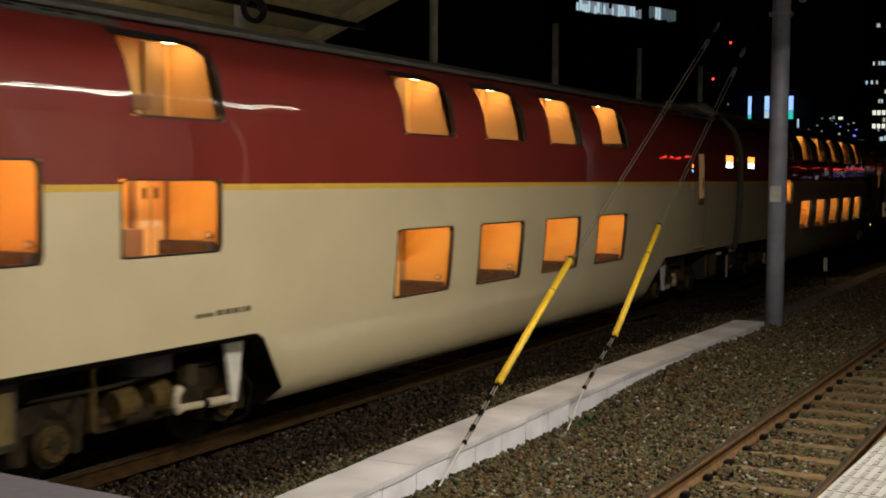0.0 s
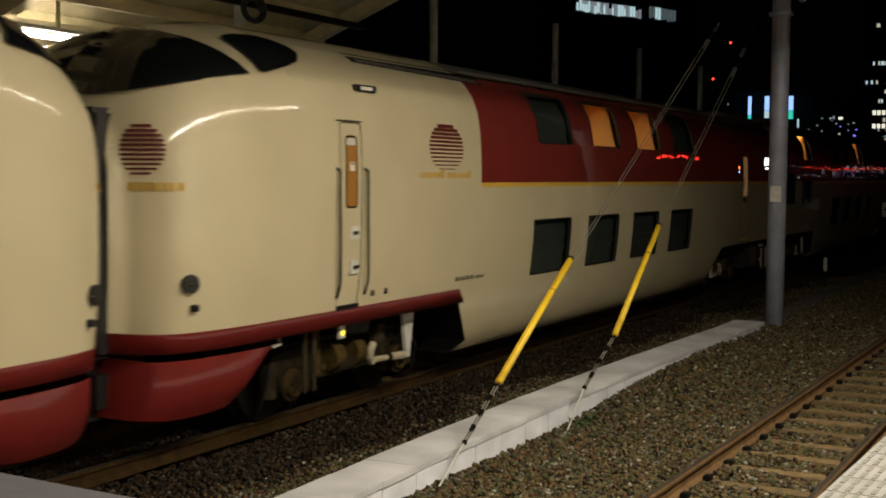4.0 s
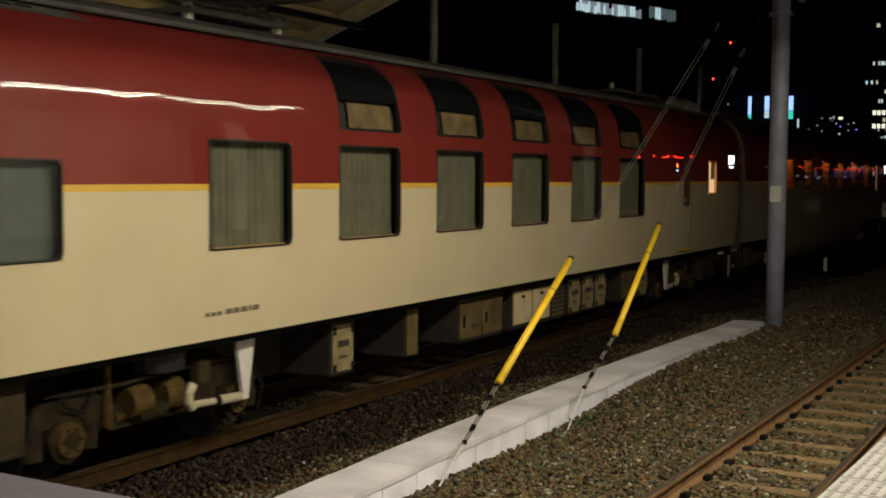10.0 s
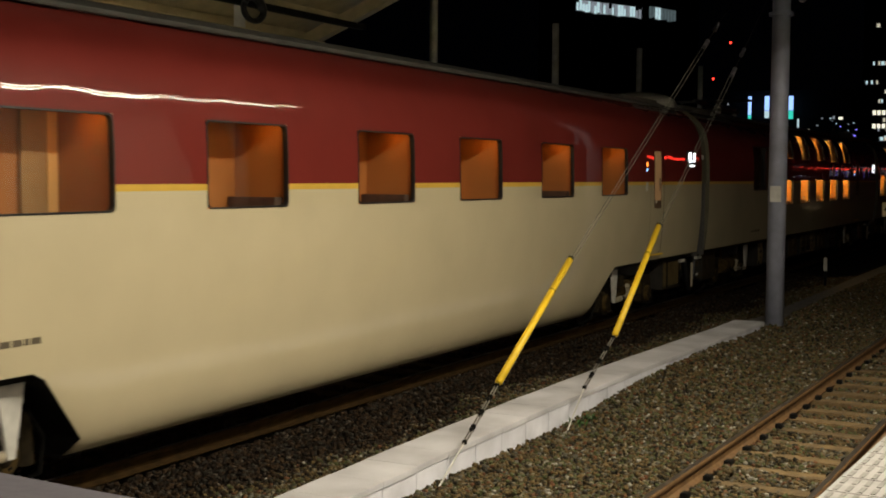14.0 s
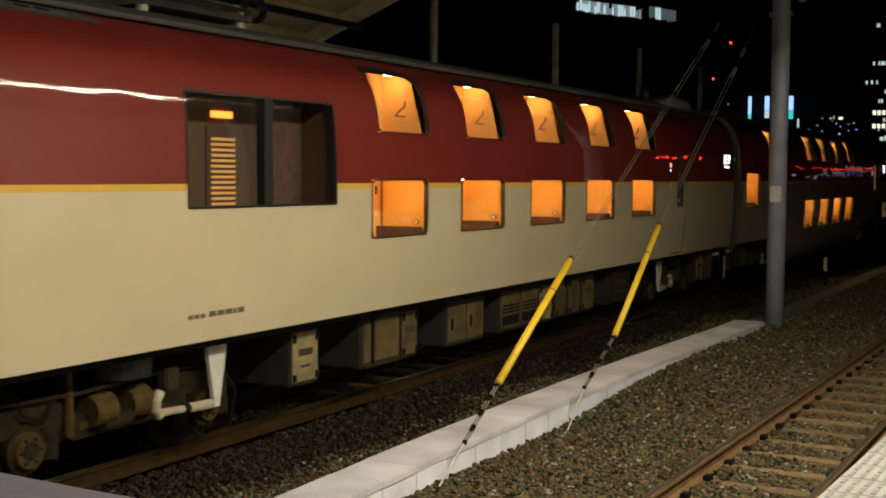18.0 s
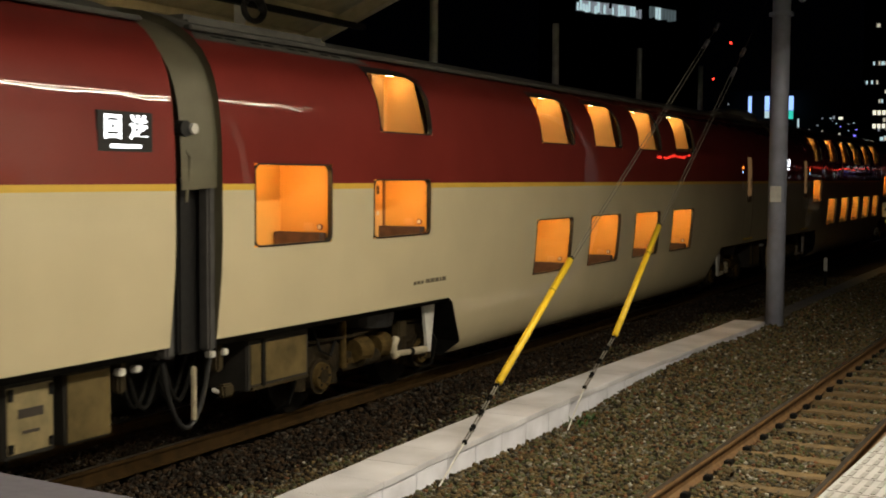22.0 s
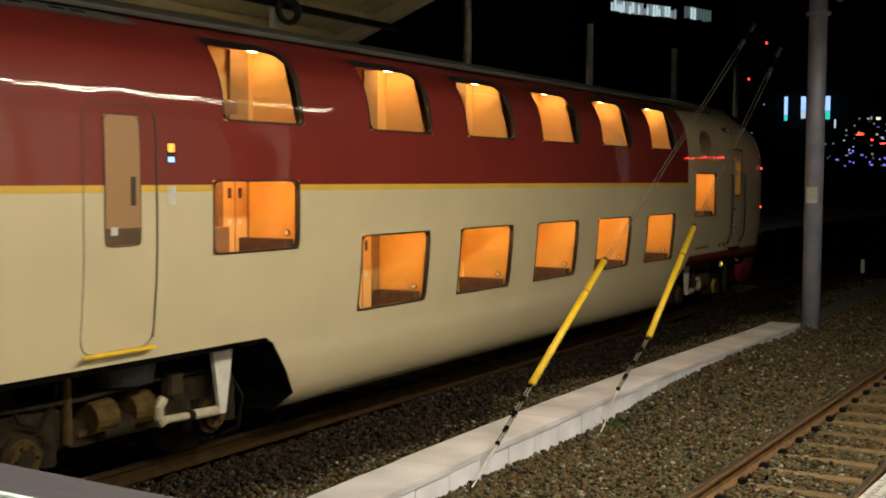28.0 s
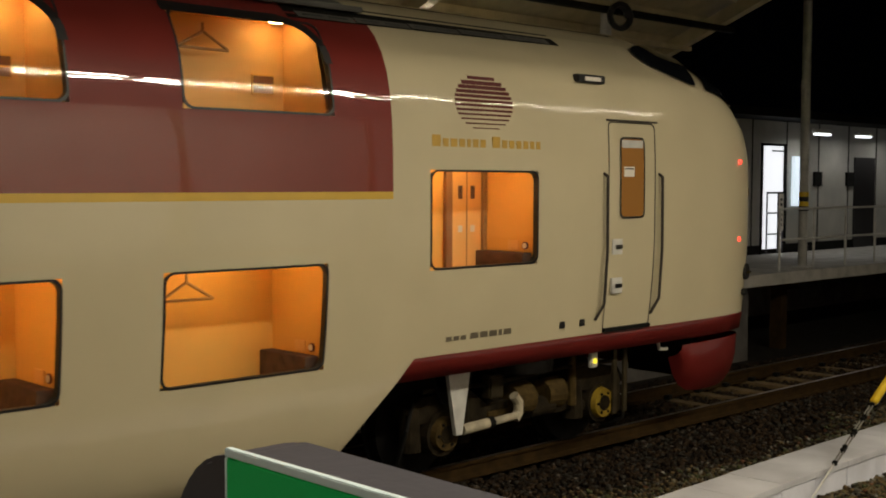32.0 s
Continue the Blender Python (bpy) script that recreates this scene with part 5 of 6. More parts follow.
def skip(x, y):
    bow = trough_bow(y)
    t = (x > TROUGH_X0 - 0.02 - bow) & (x < TROUGH_X1 + 0.02 - bow)
    fx = x - TRACK_X
    nx = x - (NEAR_X + (y - NEAR_Y) * NEAR_TAN + 0.566)
    for off in (fx, nx):
        t |= (np.abs(np.abs(off) - 0.566) < 0.075)
    k1 = np.mod(y - 4.5 + 0.32, 0.64) - 0.32
    t |= (np.abs(nx - 0.17) < 0.82) & (np.abs(k1) < 0.08)
    k2 = np.mod(y - 3.2 + 0.32, 0.64) - 0.32
    t |= (np.abs(fx + 0.25) < 0.72) & (np.abs(k2) < 0.08) & (y > 12)
    return t


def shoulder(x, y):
    """Edge between the lighter stones and those coloured darker for the dim track bed."""
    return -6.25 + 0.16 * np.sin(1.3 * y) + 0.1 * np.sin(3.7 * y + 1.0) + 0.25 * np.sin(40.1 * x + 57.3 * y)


stones("ballast", 150000, (-6.8, -1.3), (4.5, 34.0), bed, 0.0215, 3, lambda x, y: skip(x, y) | (x < shoulder(x, y)), BALLAST, "loose brown-grey ballast stones")
stones("ballast", 7000, (-9.5, -1.3), (4.5, -8.0), bed, 0.034, 5, skip, BALLAST, "loose brown-grey ballast stones")
stones("ballast", 54000, (-9.5, -5.7), (4.5, 34.0), bed, 0.023, 4, lambda x, y: skip(x, y) | (x >= shoulder(x, y)), SHADESTONE, "brown ballast stones coloured darker for the dimness beside the train")
gx, gy = np.linspace(-5.0, -3.5, 16), np.linspace(9.0, 21.0, 49)
verts = [(float(x), float(y), float(bed(x, y)) - 0.035) for y in gy for x in gx]
tagged(raw("ballast_bank", verts, [(16 * i + j, 16 * i + j + 1, 16 * i + j + 17, 16 * i + j + 16) for i in range(48) for j in range(15)], GROUND), "dark fine ballast heaped along the trough", "ground", kind="structure")
for sx, sy, n in ((-4.86, 12.42, 24), (-4.88, 12.1, 18)):
    bm = bmesh.new()
    for k in range(n):
        a, l = random.uniform(0, 6.28), random.uniform(0.03, 0.09)
        p = Vector((sx + random.gauss(0, 0.06), sy + random.gauss(0, 0.08), -0.2))
        q = p + Vector((math.cos(a) * l, math.sin(a) * l, random.uniform(0.03, 0.09)))
        side = Vector((-math.sin(a), math.cos(a), 0)) * 0.012
        vs = [bm.verts.new(c) for c in (p, (p + q) / 2 + side, q, (p + q) / 2 - side)]
        bm.faces.new(vs)
    w = part("weed", bm, WEED, None)
    w["kind"] = "stuff"
    tagged(w, "small green weed growing in the ballast", "plant", "weeds in the ballast")

# ---------- concrete cable trough beside the track ----------
trough = base("cable_trough", 0, 0, 0, "pale weathered concrete cable trough with lids", "cable trough")


def trough_block():
    w = (TROUGH_X1 - TROUGH_X0) / 2
    bm = box(-w, w, -0.294, 0.294, -0.3, -0.028, 0.004)
    lid = box(-w - 0.01, w + 0.012, -0.2997, 0.2997, -0.026, 0.03, 0.003)
    out = []
    for n, b in (("trough_block", bm), ("lid", lid)):
        me = bpy.data.meshes.new(n)
        b.to_mesh(me)
        b.free()
        me.materials.append(TROUGH if n == "trough_block" else TROUGHLID)
        out.append(me)
    return out


TB, TL = trough_block()
TROUGH_MID = (TROUGH_X0 + TROUGH_X1) / 2
for k in range(-16, 29):
    y = 3.7 + 0.6 * k
    for n, me in (("trough_block", TB), ("lid", TL)):
        ob = new(n, me)
        ob.parent = trough
        ob.location = (TROUGH_MID - trough_bow(y) + random.uniform(-0.003, 0.003), y, random.uniform(-0.002, 0.002))
        ob.rotation_euler = (0, 0, math.atan((trough_bow(y + 0.3) - trough_bow(y - 0.3)) / 0.6) + random.uniform(-0.004, 0.004))
# Lids past the mast use dark concrete to imitate the dimness there.
TL_DIM = TL.copy()
TL_DIM.materials[0] = CONCDARK
for k in range(40):
    ob = new("lid", TL_DIM)
    ob.parent = trough
    ob.location = (TROUGH_MID + random.uniform(-0.02, 0.02) - 0.03, 21.3 + 0.6 * k, -0.1 - 0.06 * min(1, k / 3))

# ---------- catenary mast with two guarded stays ----------
mast = base("catenary_mast", -4.838, 21.3, -0.25, "tall round grey steel mast beside the trough", "pole")
part("shaft", tube((0, 0, 0), (0, 0, 9.0), 0.16, 0.152, 28), POLE, mast, "", True)
part("collar", tube((0, 0, 5.62), (0, 0, 5.68), 0.21, seg=28), POLE, mast)
part("footing", tube((0, 0, -0.1), (0, 0, 0.04), 0.34, 0.3, 20), CONCDARK, mast)
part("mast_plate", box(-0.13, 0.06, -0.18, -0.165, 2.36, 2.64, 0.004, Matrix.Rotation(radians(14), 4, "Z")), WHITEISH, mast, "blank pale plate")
for k in range(3):
    part("bracket_ring", tube((0.35 + 0.22 * k, 0, 5.9 + 0.06 * k), (0.35 + 0.22 * k, 0.05, 5.9 + 0.06 * k), 0.07, seg=14), POLE, mast)


def stay(foot, rod_top, guard_a, guard_b, top):
    """Guy wire from an anchor rod in the ballast up to the mast, with a yellow guard and a chain-like turnbuckle."""
    s = base("stay_wire", *foot, "steel stay wire with a yellow plastic guard", "stay wire", "stays of the mast")
    rod_top, guard_a, guard_b, top = [Vector(q) - Vector(foot) for q in (rod_top, guard_a, guard_b, top)]
    part("anchor_rod", tube((0, 0, -0.06), rod_top, 0.008, seg=8), WHITEISH, s, "thin pale anchor rod")
    n = 4
    for k in range(n):
        p, q = rod_top.lerp(guard_a, k / n), rod_top.lerp(guard_a, (k + 0.8) / n)
        for w in (-0.014, 0.014):
            part("turnbuckle_bar", tube(p + Vector((w, 0, 0)), q + Vector((w, 0, 0)), 0.0075, seg=6), WIRE if k > 1 else STEEL, s)
        for c in (p, q):
            part("turnbuckle_eye", box(c.x - 0.021, c.x + 0.021, c.y - 0.018, c.y + 0.018, c.z - 0.022, c.z + 0.022, 0.007), DARK, s)
    g = part("guard", tube(guard_a, guard_b, 0.037, seg=16), YELLOW, s, "yellow plastic guard tube", True)
    d = (guard_b - guard_a).normalized()
    part("guard_cap", tube(guard_b - d * 0.01, guard_b + d * 0.03, 0.04, 0.034, 14), BLACK, g)
    mid = guard_a.lerp(guard_b, 0.72)
    part("guard_clip", tube(mid - d * 0.012, mid + d * 0.012, 0.0385, seg=16), DULLYELLOW, g)
    bend = guard_b + Vector((0.03, 0.05, 0.02))
    part("wire", tube(guard_b, top + Vector((-0.03, 0, 0.0)), 0.0042, seg=6), WIRE, s)
    part("wire", tube(guard_a + Vector((0.03, 0.01, -0.02)), bend, 0.0042, seg=6), WIRE, s)
    part("wire", tube(bend, top + Vector((0.03, 0, 0)), 0.0042, seg=6), WIRE, s)
    up = (top - bend).normalized()
    part("insulator", tube(top, top + up * 0.22, 0.032, seg=10), SIGNGREY, s)
    part("insulator", tube(top + up * 0.62, top + up * 0.84, 0.032, seg=10), SIGNGREY, s)
    part("upper_wire", tube(top + up * 0.22, top + up * 0.62, 0.007, seg=6), DARK, s)
    part("upper_wire", tube(top + up * 0.84, top + up * (21.3 - foot[1] - top.y) / up.y, 0.006, seg=6), DARK, s)
    return s


stay((-4.94, 8.88, -0.25), (-4.931, 9.52, 0.107), (-4.95, 10.26, 0.545), (-4.986, 12.12, 1.623), (-4.955, 17.0, 4.413))
stay((-4.888, 11.74, -0.269), (-4.902, 12.38, 0.172), (-4.866, 13.24, 0.669), (-4.948, 15.06, 1.897), (-4.89, 18.29, 4.1))

# ---------- near platform, where the camera stands ----------


def edge_x(y):
    return -1.0 + 0.05 * (y - 6.1)


def platform(name, pts, z0, z1, material, label):
    verts = [(x, y, z) for z in (z0, z1) for x, y in pts]
    n = len(pts)
    faces = [tuple(range(n - 1, -1, -1)), tuple(range(n, 2 * n))] + [(i, (i + 1) % n, n + (i + 1) % n, n + i) for i in range(n)]
    return tagged(raw(name, verts, faces, material), label, "platform", kind="structure")


platform("platform", [(edge_x(-40) + 0.02, -40), (7, -40), (7, 40), (edge_x(40) + 0.02, 40)], -0.3, 1.06, CONCDARK, "dark concrete platform under the camera")
platform("platform_paving", [(edge_x(-40) + 0.95, -40), (7, -40), (7, 40), (edge_x(40) + 0.95, 40)], 1.06, 1.095, ASPHALT, "dark asphalt platform paving")
edging = base("platform_edging", 0, 0, 0, "pale edge tiles with dark anti-slip bars", "platform edge", kind="structure")


def edging_tile():
    t = box(0.003, 0.297, 0.003, 0.297, 1.06, 1.1, 0.004)
    b = bmesh.new()
    for i in range(5):
        for j in range(2):
            add_box(b, 0.03 + 0.056 * i, 0.052 + 0.056 * i, 0.025 + 0.14 * j, 0.13 + 0.14 * j, 1.1, 1.104)
    out = []
    for n, q, m in (("tile", t, TILEWHITE), ("grip_bar", b, TILEDARK)):
        me = bpy.data.meshes.new(n)
        q.to_mesh(me)
        q.free()
        me.materials.append(m)
        out.append(me)
    return out


ET, EB = edging_tile()
for k in range(-20, 32):
    y = 2.0 + 0.3 * k
    for i in range(3):
        t = new("tile", ET)
        t.parent = edging
        t.location, t.rotation_euler = (edge_x(y) + 0.3 * i, y, random.uniform(-0.001, 0.001)), (0, 0, -0.05)
        g = new("grip_bar", EB)
        g.parent = t

canopy = base("near_canopy", 0, 0, 0, "platform canopy with fluorescent tubes above the camera", "canopy", kind="structure")
part("roof_sheet", box(-0.9, 6, -40, 19.6, 6.5, 6.58), CONCDARK, canopy, "dark canopy deck")
for y in (-36, -24, -12):
    part("column", tube((2.0, y, 1.095), (2.0, y, 6.5), 0.12, seg=16), CREAM, canopy)
for y in (19.3,):
    part("column", tube((2.0, y, 1.095), (2.0, y, 6.5), 0.14, seg=16), CANOPYWHITE, canopy, "pale round canopy column")
# Unseen wall, added as a pale reflector for the train's glossy side.
part("back_wall", box(3.2, 3.4, -40, 19.0, 1.06, 6.5), CANOPYWHITE, canopy, "unseen pale wall added for the train's side to mirror")
for k in range(14):
    part("wall_rib", box(3.15, 3.2, -38 + 4 * k, -37.7 + 4 * k, 1.06, 6.5), CREAM, canopy)
# Unseen board, added to keep lamp light off the train's upper side.
part("fascia", box(-0.94, -0.9, -40, 19.6, 5.8, 6.58), CONCDARK, canopy, "unseen board added to shade the train's upper side")
for x in (-0.3, 0.0):
    part("lamp_beam", box(x - 0.1, x + 0.1, -20, 19.5, 6.11, 6.5), CREAM, canopy)
    for k in range(8):
        y = -9.3 + 3.8 * k
        lamp = base("fluorescent_fitting", x, y, 6.05, "long fluorescent platform light under the canopy", "light", "platform lights")
        part("housing", box(-0.09, 0.09, -1.8, 1.8, 0.0, 0.06, 0.01), WHITEISH, lamp)
        area_lamp("tube_light", pose(x, y, 6.04), 0.05 if k < 5 else 0.03, 3.55, TUBE_W * TUBE_SHARE[k] * (0.85 if x < 0 else 1.25), (1.0, 0.89, 0.69))

# Fill lamp without a fitting, added to brighten the canopy from below.
area_lamp("tube_glow_upwards", pose(0.75, -1.5, 6.05, 180), 0.3, 22.0, 70, (1.0, 0.89, 0.69))

# a sign box close to the camera, at the platform's edge
sign = base("sign_box", -0.898, 0.6, 1.06, "green faced sign with a pale rim on a dark grey housing", "sign")
outline = [(0.55, 0.7), (-0.11, 0.7)] + [(-0.015 - 0.095 * math.cos(q * math.pi / 16), 1.13 + 0.095 * math.sin(q * math.pi / 16)) for q in range(9)] + [(0.55, 1.225)]
hb = bmesh.new()
front, back = [[hb.verts.new((x, y, z)) for x, z in outline] for y in (0.008, 0.1)]
hb.faces.new(front)
hb.faces.new(list(reversed(back)))
for i in range(len(outline)):
    j = (i + 1) % len(outline)
    hb.faces.new((front[j], front[i], back[i], back[j]))
bmesh.ops.bevel(hb, geom=list(hb.edges), offset=0.006, segments=2, affect="EDGES")
part("housing", hb, SIGNGREY, sign, "dark grey rounded housing")
part("face", box(0.0035, 0.49, -0.004, 0.004, 0.72, 1.2295, 0.001), GREEN, sign, "plain green face")
part("rim", box(0.0, 0.49, -0.004, 0.004, 1.23, 1.238, 0.001), SIGNWHITE, sign, "white rim")
part("side_rim", box(0.0, 0.003, -0.004, 0.004, 0.72, 1.2295, 0.0008), SIGNWHITE, sign, "white rim")
part("white_panel", box(0.03, 0.3, -0.007, -0.004, 0.9, 1.19), SIGNWHITE, sign)
for x in (0.08, 0.4):
    part("leg", box(x - 0.02, x + 0.02, 0.012, 0.044, 0.035, 0.71, 0.006), SIGNGREY, sign)

# ---------- far platform behind the train ----------
platform("far_platform", [(-17, -40), (-9.95, -40), (-9.95, 16.3), (-17, 16.3)], -0.3, 0.92, CONCDARK, "dark far platform wall")
platform("far_platform_back", [(-17, 16.3), (-13.2, 16.3), (-13.2, 60), (-17, 60)], -0.3, 0.92, CONCDARK, "dark wall far under the platform deck")
for k in range(8):
    pier = base("platform_pier", -10.35, 17.9 + 4.6 * k, -0.26, "rusty brown steel pier under the platform deck", "pier", "piers of the far platform")
    part("column", box(-0.1, 0.1, -0.1, 0.1, 0, 1.02), RAILDARK, pier)
    part("cap", box(-0.2, 0.3, -0.14, 0.14, 1.02, 1.178), RAILDARK, pier)
platform("far_platform_slab", [(-17, -40), (-9.72, -40), (-9.72, 60), (-17, 60)], 0.92, 1.1, CONCRETE, "pale concrete slab of the far platform")
for k in range(8):
    y = -3.3 + 5.4 * k
    p = base("platform_post", -10.15, y, 1.1, "slim pale steel post on the far platform", "post", "posts of the far platform")
    part("shaft", tube((0, 0, 0), (0, 0, 4.7), 0.075, seg=14), WHITEISH, p, "", True)
    part("base_plate", box(-0.13, 0.13, -0.13, 0.13, 0, 0.02), WHITEISH, p)
    for q in range(4):
        part("hazard_band", tube((0, 0, 0.95 + 0.08 * q), (0, 0, 1.03 + 0.08 * q), 0.079, seg=14), YELLOW if q % 2 else BLACK, p)
    part("post_plate", box(-0.04, 0.04, -0.1, -0.08, 2.9, 3.15, 0.004), WHITEISH, p)

far_canopy = base("far_canopy", 0, 0, 0, "cream steel butterfly canopy over the far platform", "canopy", kind="structure")


def canopy_z(x):
    return 4.67 + (x + 10.1) * 0.4


for y in (-11.9, -6.5, -1.1, 4.3, 9.7, 15.1):
    verts = [(x, y + dy, canopy_z(x) + dz) for x in (-12.4, -8.7) for dy in (-0.08, 0.08) for dz in (0, 0.2)]
    raw("rafter", verts, [(0, 1, 3, 2), (4, 6, 7, 5), (0, 2, 6, 4), (1, 5, 7, 3), (0, 4, 5, 1), (2, 3, 7, 6)], CREAM, far_canopy)
    part("canopy_column", box(-12.55, -12.3, y - 0.12, y + 0.12, 1.1, 4.1, 0.01), CREAM, far_canopy)
for x in (-11.9, -11.3, -10.7, -10.1, -9.5, -8.9):
    part("purlin", box(x - 0.04, x + 0.04, -14, 15.3, canopy_z(x) + 0.2, canopy_z(x) + 0.3), CREAM, far_canopy)
verts = [(-12.5, -14, canopy_z(-12.5) + 0.31), (-8.5, -14, canopy_z(-8.5) + 0.31), (-8.5, 15.3, canopy_z(-8.5) + 0.31), (-12.5, 15.3, canopy_z(-12.5) + 0.31)]
raw("roof_sheet", verts + [(x, y, z + 0.04) for x, y, z in verts], [(0, 1, 2, 3), (7, 6, 5, 4), (0, 4, 5, 1), (1, 5, 6, 2), (2, 6, 7, 3), (3, 7, 4, 0)], CREAM, far_canopy)
part("conduit", box(-10.0, -9.92, -14, 14.6, 4.42, 4.48), CREAM, far_canopy)
part("hanger_beam", box(-9.75, -9.65, -14, 15.3, 4.72, 4.8), DARK, far_canopy)
coil = sweep([(-9.6 + 0.0012 * k, 12.45 + (0.19 + 0.0005 * k) * math.cos(2 * math.pi * k / 20), 4.67 + 0.75 * (0.19 + 0.0005 * k) * math.sin(2 * math.pi * k / 20)) for k in range(50)], 0.035)
tagged(part("cable_coil", coil, BLACK, None, "", True), "coiled black cable hung under the canopy", "cable")
for y in (-5.5, 0.0, 5.2, 10.3):
    lamp = base("canopy_light", -10.8, y, 4.2, "fluorescent light under the far canopy", "light", "far canopy lights")
    part("housing", box(-0.04, 0.04, -0.6, 0.6, 0.0, 0.05, 0.01), WHITEISH, lamp)
    part("lamp_stem", box(-0.02, 0.02, -0.02, 0.02, 0.06, 0.5), CREAM, lamp)
    part("lamp_tube", tube((0, -0.57, -0.06), (0, 0.57, -0.06), 0.03), FARTUBE, lamp)

# platform building with doors, lamps and a lit doorway
hall = base("platform_building", -12.5, 0, 1.1, "pale panelled platform building with doors and wall lights", "building")
part("wall", box(-1.5, 0.0, 17.5, 42.0, 0.0, 2.65), PANELWALL, hall)
part("base_band", box(0.0, 0.012, 17.5, 42.0, 0.0, 0.18), DARK, hall)
part("eave", box(-1.6, 0.9, 17.3, 42.0, 2.65, 2.8), DARK, hall)
for k in range(18):
    part("panel_joint", box(0.0, 0.01, 17.9 + 1.3 * k, 17.93 + 1.3 * k, 0.18, 2.65), DARK, hall)
d = part("lit_doorway", box(0.0, 0.02, 20.86, 21.66, 0.1, 2.15), glow("bright_doorway", (0.95, 0.97, 1.0), 1.3), hall, "bright open doorway")
part("door_frame", box(0.02, 0.05, 20.8, 20.86, 0.0, 2.2), DARK, d)
part("door_frame", box(0.02, 0.05, 21.66, 21.72, 0.0, 2.2), DARK, d)
part("door_lintel", box(0.02, 0.05, 20.8, 21.72, 2.15, 2.2), DARK, d)
part("door_arm", box(0.03, 0.06, 21.2, 21.6, 2.04, 2.07), DARK, d)
gate = part("folding_gate", box(0.05, 0.07, 20.98, 21.62, 1.2, 1.24), SIGNGREY, d, "grey folding gate across the doorway")
for q in (20.98, 21.4, 21.58):
    part("gate_post", box(0.05, 0.07, q, q + 0.035, 0.02, 1.24), SIGNGREY, gate)
for q in (0.38, 0.8):
    part("gate_bar", box(0.05, 0.07, 20.98, 21.6, q, q + 0.03), SIGNGREY, gate)
part("notice_board", box(0.07, 0.08, 21.42, 21.6, 0.45, 1.2), PAPER, gate, "narrow white notice board")
for q in range(6):
    part("notice_line", box(0.08, 0.083, 21.47, 21.55, 0.55 + 0.1 * q, 0.61 + 0.1 * q), SEAM, gate)
part("lit_poster", box(0.03, 0.1, 21.98, 22.33, 0.95, 1.95), glow("poster_light", (0.8, 0.92, 1.0), 1.2), hall, "narrow lit poster case")
part("dark_door", box(0.0, 0.03, 24.68, 25.62, 0.0, 1.98), BLACK, hall, "dark closed door")
part("lit_window", box(0.0, 0.04, 29.3, 32.7, 0.1, 1.15), glow("bright_window", (0.9, 0.97, 1.0), 0.8), hall, "bright lit low window")
for y in (22.9, 24.3):
    part("door_sign", box(0.0, 0.05, y, y + 0.3, 1.35, 1.65), DARK, hall)
for y in (22.05, 23.78, 25.6, 27.6):
    lamp = base("wall_lamp", -11.85, y, 3.5, "bright wall lamp under the eave", "light", "wall lamps of the building")
    part("shade", box(-0.08, 0.08, -0.3, 0.3, 0.01, 0.09, 0.02), WHITEISH, lamp)
    part("lamp_tube", box(-0.06, 0.06, -0.27, 0.27, -0.03, 0.01, 0.01), LEDWHITE, lamp)
    area_lamp("wall_light", pose(-11.85, y, 3.46), 0.12, 0.5, 5.5, (1.0, 0.97, 0.9))
fence = base("railing", -9.95, 0, 1.1, "pale tubular railing along the far platform edge", "railing")
for k in range(16):
    part("railing_post", tube((0, 17.2 + 1.1 * k, 0), (0, 17.2 + 1.1 * k, 1.0), 0.022, seg=8), WHITEISH, fence)
for z in (0.5, 1.0):
    part("rail_bar", tube((0, 17.2, z), (0, 33.7, z), 0.02, seg=8), WHITEISH, fence)

# ---------- the town at night ----------


def at(heading, elev, dist):
    a, e = radians(heading), radians(elev)
    return Vector((-math.sin(a) * dist, math.cos(a) * dist, EYE + math.tan(e) * dist))


def tower(name, heading0, heading1, dist, top, label):
    a, b = at(heading0, 0, dist), at(heading1, 0, dist)
    t = base(name, *((a + b) / 2).xy, -0.26, label, "building", "far buildings")
    t.rotation_euler = (0, 0, math.atan2(b.y - a.y, b.x - a.x))
    w = (b - a).length
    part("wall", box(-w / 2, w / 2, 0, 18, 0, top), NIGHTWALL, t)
    return t, w


t1, w1 = tower("office_building", 24, 16.5, 190, 42, "dark office block with a strip of lit windows")
rw = random.Random(8)
for k in range(22):
    x = -w1 / 2 + 5.9 + 0.46 * k
    top = 30.5 - 0.065 * k
    m = rw.choice((CITYWHITE, CITYWHITE, CITYWHITE, CITYDIM))
    part("lit_window", box(x, x + (0.43 if k % 4 else 0.36), -0.1, 0.0, top - 1.55 - 0.3 * rw.random(), top), m, t1)
    if rw.random() < 0.45:
        part("blind", box(x, x + 0.42, -0.14, -0.1, top - rw.uniform(0.3, 0.8), top), NIGHTWALL if rw.random() < 0.3 else CITYDIM, t1)
for k in range(9):
    x = -w1 / 2 + 17.2 + 0.46 * k
    top = 29.3 - 0.09 * k
    part("lit_window", box(x, x + 0.4, -0.1, 0.0, top - 1.6 - 0.3 * rw.random(), top), CITYWHITE if k in (2, 3) else CITYFAINT, t1)
t2, w2 = tower("apartment_tower", 9.2, 4.0, 210, 50, "dark tower with scattered lit windows")
